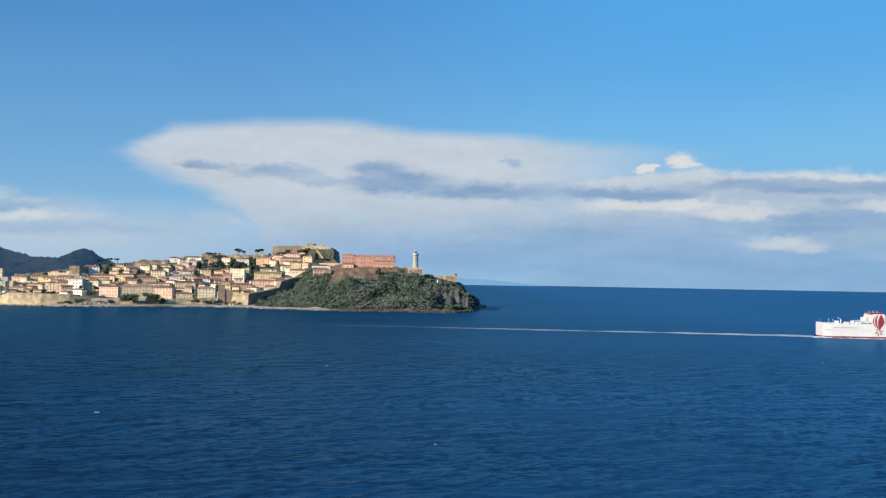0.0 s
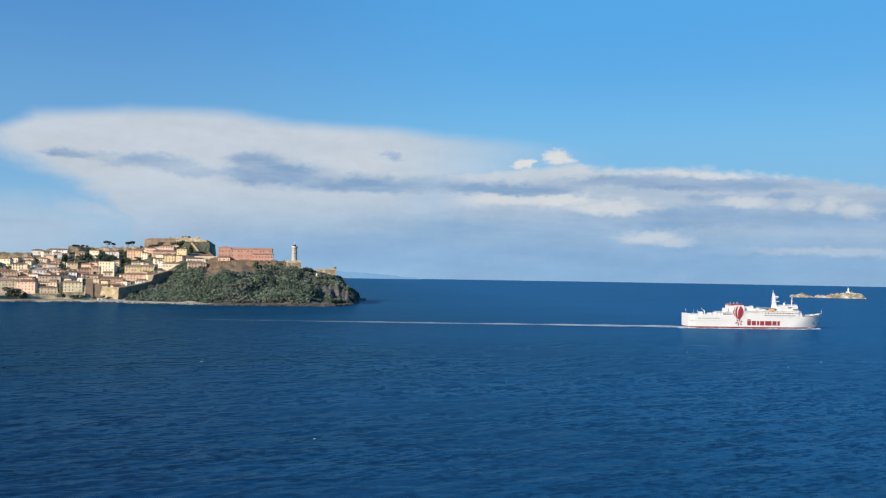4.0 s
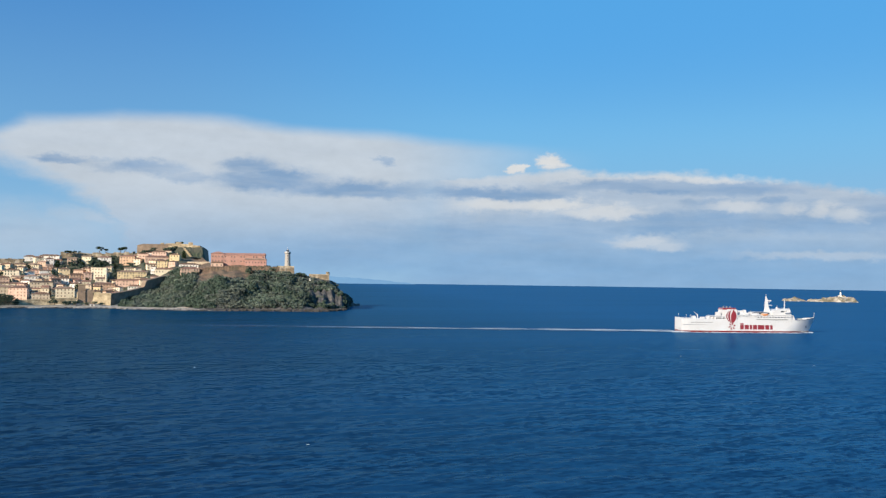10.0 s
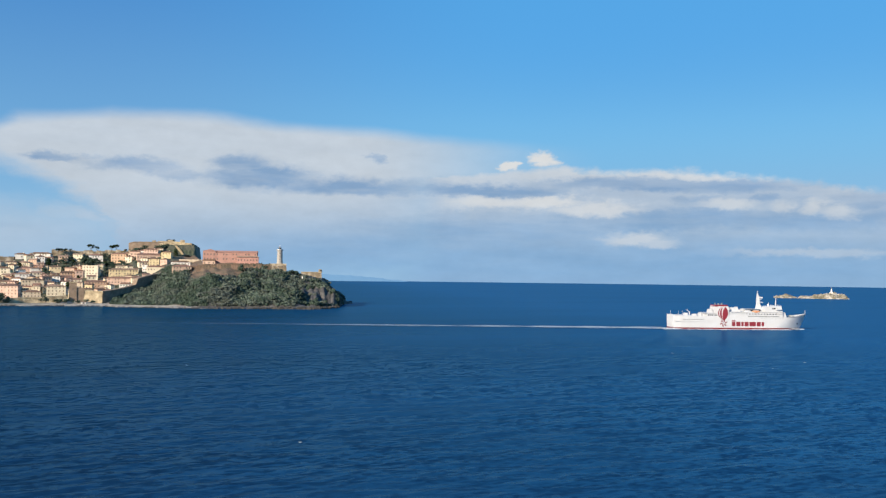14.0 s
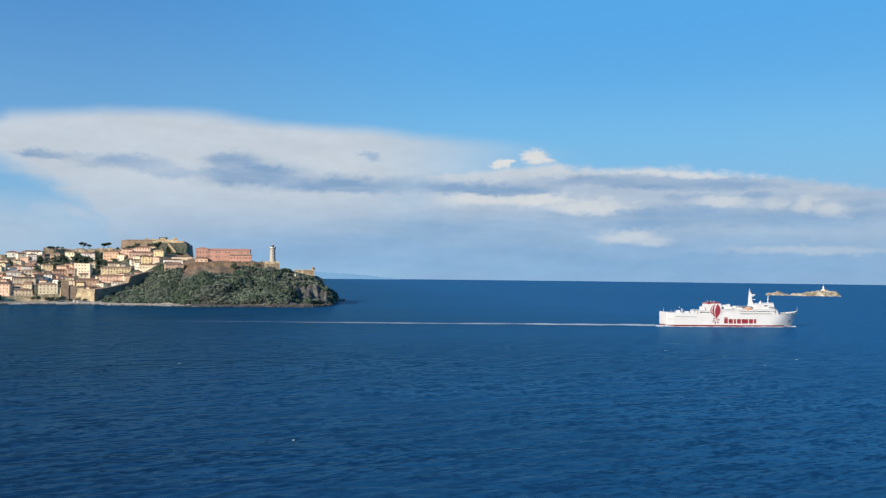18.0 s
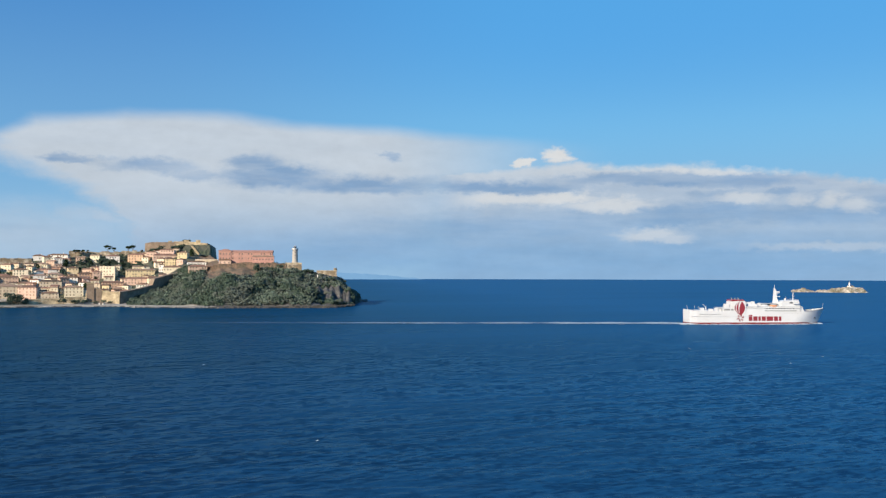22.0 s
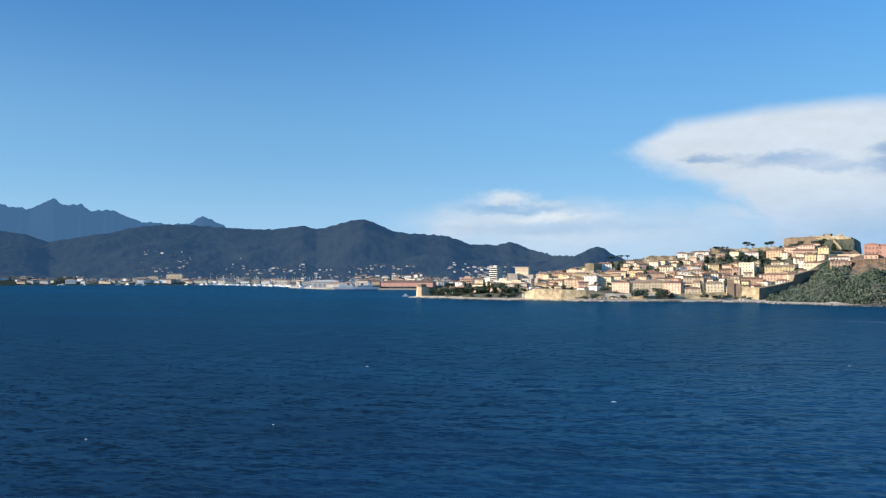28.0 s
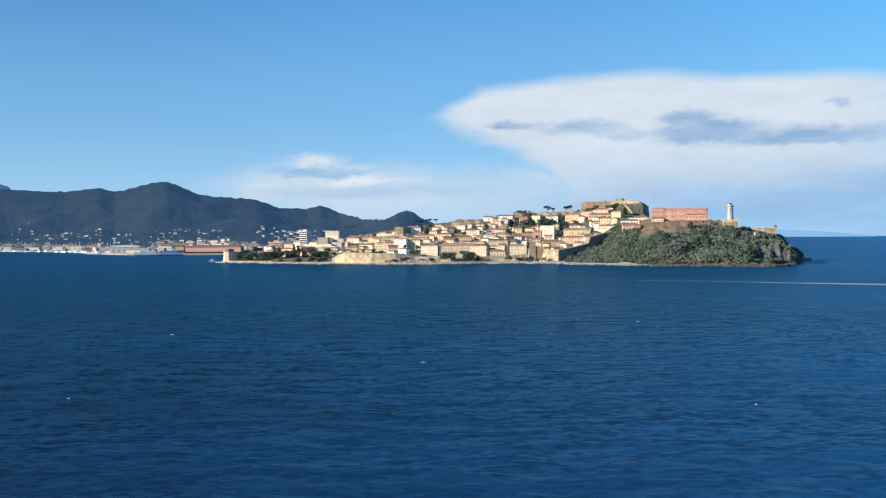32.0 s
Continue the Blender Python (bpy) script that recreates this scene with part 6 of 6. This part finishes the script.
def far_house(az, dist, w, h, d, colour, roof, turn=0.0, z=None, label=""):
    z = float(mainland_height(az, dist)) if z is None else z
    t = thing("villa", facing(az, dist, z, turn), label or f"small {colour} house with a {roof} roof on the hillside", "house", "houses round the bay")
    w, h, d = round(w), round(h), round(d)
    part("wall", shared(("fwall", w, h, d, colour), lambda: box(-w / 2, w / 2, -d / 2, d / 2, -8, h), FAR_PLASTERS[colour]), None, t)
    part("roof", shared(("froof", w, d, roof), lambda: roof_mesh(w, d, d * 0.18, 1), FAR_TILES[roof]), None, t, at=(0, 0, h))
    if h > 7 and "shed" not in label:
        for i in range(int(h / 3.5)):
            n = max(2, int(w / 4))
            for j in range(n):
                part("window", shared(("window", "wide"), lambda: box(-1.0, 1.0, -0.08, 0.1, 0, 1.8), DARK_WINDOW), None, t, at=((j + 0.5) / n * w - w / 2, -d / 2, i * 3.5 + 1.2))
    return t


def far_side():
    rng = random.Random(8)
    walls, roofs = bmesh.new(), bmesh.new()
    made = 0
    while made < 560:                                             # villas up the slopes, in loose clusters
        a = rng.uniform(24.5, 58)
        ds = float(np.interp(a, BAY[:, 0], BAY[:, 1]))
        d = ds + 150 + (300 if a < 27.5 else 560 if a < 33 else 700 if 43 < a < 50 else 600) * rng.random() ** 1.35
        if float(fbm(np.array(a * 0.9), np.array(d / 170.0), 33)) < rng.uniform(-0.25, 0.25):
            continue
        if a > 50.3 and d > ds + 300:
            continue
        made += 1
        w, h, dd, turn = 4 + 8 * rng.random() ** 1.6, rng.uniform(1.3, 2.7), rng.uniform(3, 5), rng.uniform(-42, -4)
        m = facing(a, d, float(mainland_height(a, d)), turn)
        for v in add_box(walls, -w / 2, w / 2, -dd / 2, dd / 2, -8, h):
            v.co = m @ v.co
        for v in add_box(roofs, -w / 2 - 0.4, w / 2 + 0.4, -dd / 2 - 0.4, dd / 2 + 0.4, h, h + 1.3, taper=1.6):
            v.co = m @ v.co
    for _ in range(210):                                          # a denser suburb climbs the hill behind the tower block
        a, near = rng.gauss(29.0, 0.85), 1760
        d = near + 620 * rng.random() ** 1.2
        w, h, dd, turn = 4.5 + 8 * rng.random() ** 1.6, rng.uniform(1.5, 3.0), rng.uniform(3, 5), rng.uniform(-40, -2)
        m = facing(a, d, float(mainland_height(a, d)), turn)
        for v in add_box(walls, -w / 2, w / 2, -dd / 2, dd / 2, -6, h):
            v.co = m @ v.co
        for v in add_box(roofs, -w / 2 - 0.4, w / 2 + 0.4, -dd / 2 - 0.4, dd / 2 + 0.4, h, h + 1.1, taper=1.6):
            v.co = m @ v.co
    for _ in range(115):                                          # the resort along the head of the bay
        a = rng.uniform(45.2, 52.2) if rng.random() < 0.8 else rng.uniform(52, 57)
        ds = float(np.interp(a, BAY[:, 0], BAY[:, 1]))
        far_house(a, ds + 14 + 170 * rng.random() ** 1.3, rng.uniform(9, 24), rng.uniform(3.5, 8), rng.uniform(7, 11), rng.choice(("white", "white", "cream", "beige", "grey", "yellow", "pink")), rng.choice(("pale", "terracotta", "brown")), rng.uniform(-45, -12), label="pale low building along the head of the bay")
    far = thing("scattered_houses", pose(0, 0, 0), "small pale houses scattered over the far hillsides", "houses", kind="stuff")
    # the villas' haze is put into this dim bluish wall colour
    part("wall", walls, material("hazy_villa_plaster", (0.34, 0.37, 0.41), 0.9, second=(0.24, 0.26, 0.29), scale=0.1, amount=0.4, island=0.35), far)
    part("roof", roofs, FAR_TILES["brown"], far)
    a = 36.0
    while a < 57:                                                 # the row along the shore
        ds = float(np.interp(a, BAY[:, 0], BAY[:, 1]))
        w = rng.uniform(14, 34)
        if rng.random() < 0.8:
            far_house(a, ds + rng.uniform(18, 70), w, rng.uniform(5, 10), rng.uniform(9, 13), rng.choice(("white", "cream", "cream", "orange", "beige", "yellow")), rng.choice(("pale", "terracotta")), rng.uniform(-32, -4))
        a += math.degrees((w + rng.uniform(2, 14)) / ds)
        if rng.random() < 0.8:                                   # a looser second row behind it
            far_house(a + rng.uniform(-0.2, 0.2), ds + rng.uniform(95, 190), rng.uniform(10, 22), rng.uniform(6, 11), rng.uniform(9, 12), rng.choice(("white", "cream", "beige", "white")), rng.choice(("pale", "terracotta")), rng.uniform(-30, 12))
    for _ in range(115):                                          # the harbour quarter behind the sheds and the marina
        a = rng.uniform(31, 47)
        ds = float(np.interp(a, BAY[:, 0], BAY[:, 1]))
        d = ds + rng.uniform(70, 330)
        w = rng.uniform(7, 18)
        far_house(a, d, w, rng.uniform(5, 10), rng.uniform(7, 10), rng.choice(("grey", "white", "cream", "beige", "pink", "orange")), rng.choice(("pale", "terracotta", "brown")), rng.uniform(-45, -5), label="pale house among trees behind the harbour")
    far_house(48.05, 2330, 42, 17, 14, "yellow", "pale", -26, label="large yellow waterfront building with a tiled roof")
    far_house(49.3, 2330, 26, 12, 14, "cream", "pale", -26, label="cream waterfront apartment building")
    far_house(45.2, 2300, 30, 11, 14, "white", "pale", label="long white waterfront building")
    # harbour sheds
    far_house(33.7, 1640, 100, 10, 20, "red", "terracotta", -20, 2, "long red-brown harbour shed with a tiled roof")
    far_house(36.55, 1630, 24, 13, 16, "cream", "terracotta", -22, 2, "cream harbour building with a tiled roof")
    far_house(38.0, 1665, 50, 7, 16, "cream", "pale", -20, 2, "long cream harbour shed")
    harbour_hall()


far_side()
rampart("harbour_pier", "long low concrete harbour pier", [(41.2, 1790, -3, 2.4), (38.9, 1640, -3, 2.4), (36.0, 1585, -3, 2.4), (33.2, 1560, -3, 2.4)], 14, CONCRETE)


def harbour_ship(az, dist, length, turn, label):
    t = thing("moored_ferry", facing(az, dist, 0, turn), label, "ferry")
    L = length
    part("hull", prism([(-L / 2, -2), (L / 2 - 5, -2), (L / 2 - 3, 1.4), (-L / 2, 1.4)], -5, 5), BLUE_HULL, t, "dark blue lower hull")
    part("upper_hull", prism([(-L / 2, 1.4), (L / 2 - 3, 1.4), (L / 2, 5.6), (-L / 2, 5.0)], -4.98, 4.98), SHIP_WHITE, t)
    part("deckhouse", box(-L * 0.38, L * 0.22, -4.4, 4.4, 5.0, 8.5, bevel=0.2), SHIP_WHITE, t)
    part("bridge", box(L * 0.05, L * 0.24, -4.2, 4.2, 8.5, 11.0, taper=0.4), SHIP_WHITE, t)
    part("funnel", box(-L * 0.22, -L * 0.12, -1.8, 1.8, 8.5, 12.0, taper=0.3), BLUE_HULL, t)
    part("mast", tube((L * 0.1, 0, 11), (L * 0.1, 0, 17), 0.3, 0.1), SHIP_WHITE, t)
    for i in range(8):
        part("window", box(-L * 0.34 + i * L * 0.065, -L * 0.34 + i * L * 0.065 + 1.6, -4.46, -4.36, 6.3, 7.4), SHIP_DARK, t)


harbour_ship(37.75, 1578, 40, 176, "blue and white harbour ferry moored at the pier")
harbour_ship(36.35, 1560, 46, 2, "blue and white harbour ferry moored at the pier")


def boat(az, dist, length, mast, label, turn=0.0):
    t = thing("sailing_boat" if mast else "motor_boat", facing(az, dist, 0, turn), label, "boat", "boats in the harbour")
    L = length
    part("hull", shared(("bhull", round(L)), lambda: prism([(-L / 2, 0), (-L / 2 + 0.4, -0.6), (L / 2 - 1.5, -0.6), (L / 2, 1.6), (-L / 2, 1.3)], -L * 0.14, L * 0.14), SHIP_WHITE), None, t)
    part("cabin", shared(("bcabin", round(L)), lambda: box(-L * 0.2, L * 0.2, -L * 0.09, L * 0.09, 1.3, 2.6 if mast else 3.6, taper=0.3), SHIP_WHITE), None, t)
    if mast:
        part("mast", shared(("bmast", round(mast)), lambda: tube((L * 0.05, 0, 1.3), (L * 0.05, 0, mast), 0.26, 0.2, 6), METAL), None, t)


brng = random.Random(21)
for i in range(125):
    a = brng.uniform(39.6, 46.5) if i < 115 else brng.uniform(46.5, 56)
    ds = float(np.interp(a, BAY[:, 0], BAY[:, 1]))
    if brng.random() < 0.7 and i < 115:
        boat(a, ds - brng.uniform(6, 60), round(brng.uniform(9, 15)), round(brng.uniform(13, 24)), "white sailing boat at its mooring", brng.uniform(-60, 60))
    else:
        boat(a, ds - brng.uniform(6, 60), round(brng.uniform(8, 18)), 0, "white motor boat at its mooring", brng.uniform(-60, 60))
boat(40.4, 1660, 16, 0, "white motor boat off the pier")
boat(33.9, 1190, 8, 0, "small white motor boat near the tower")
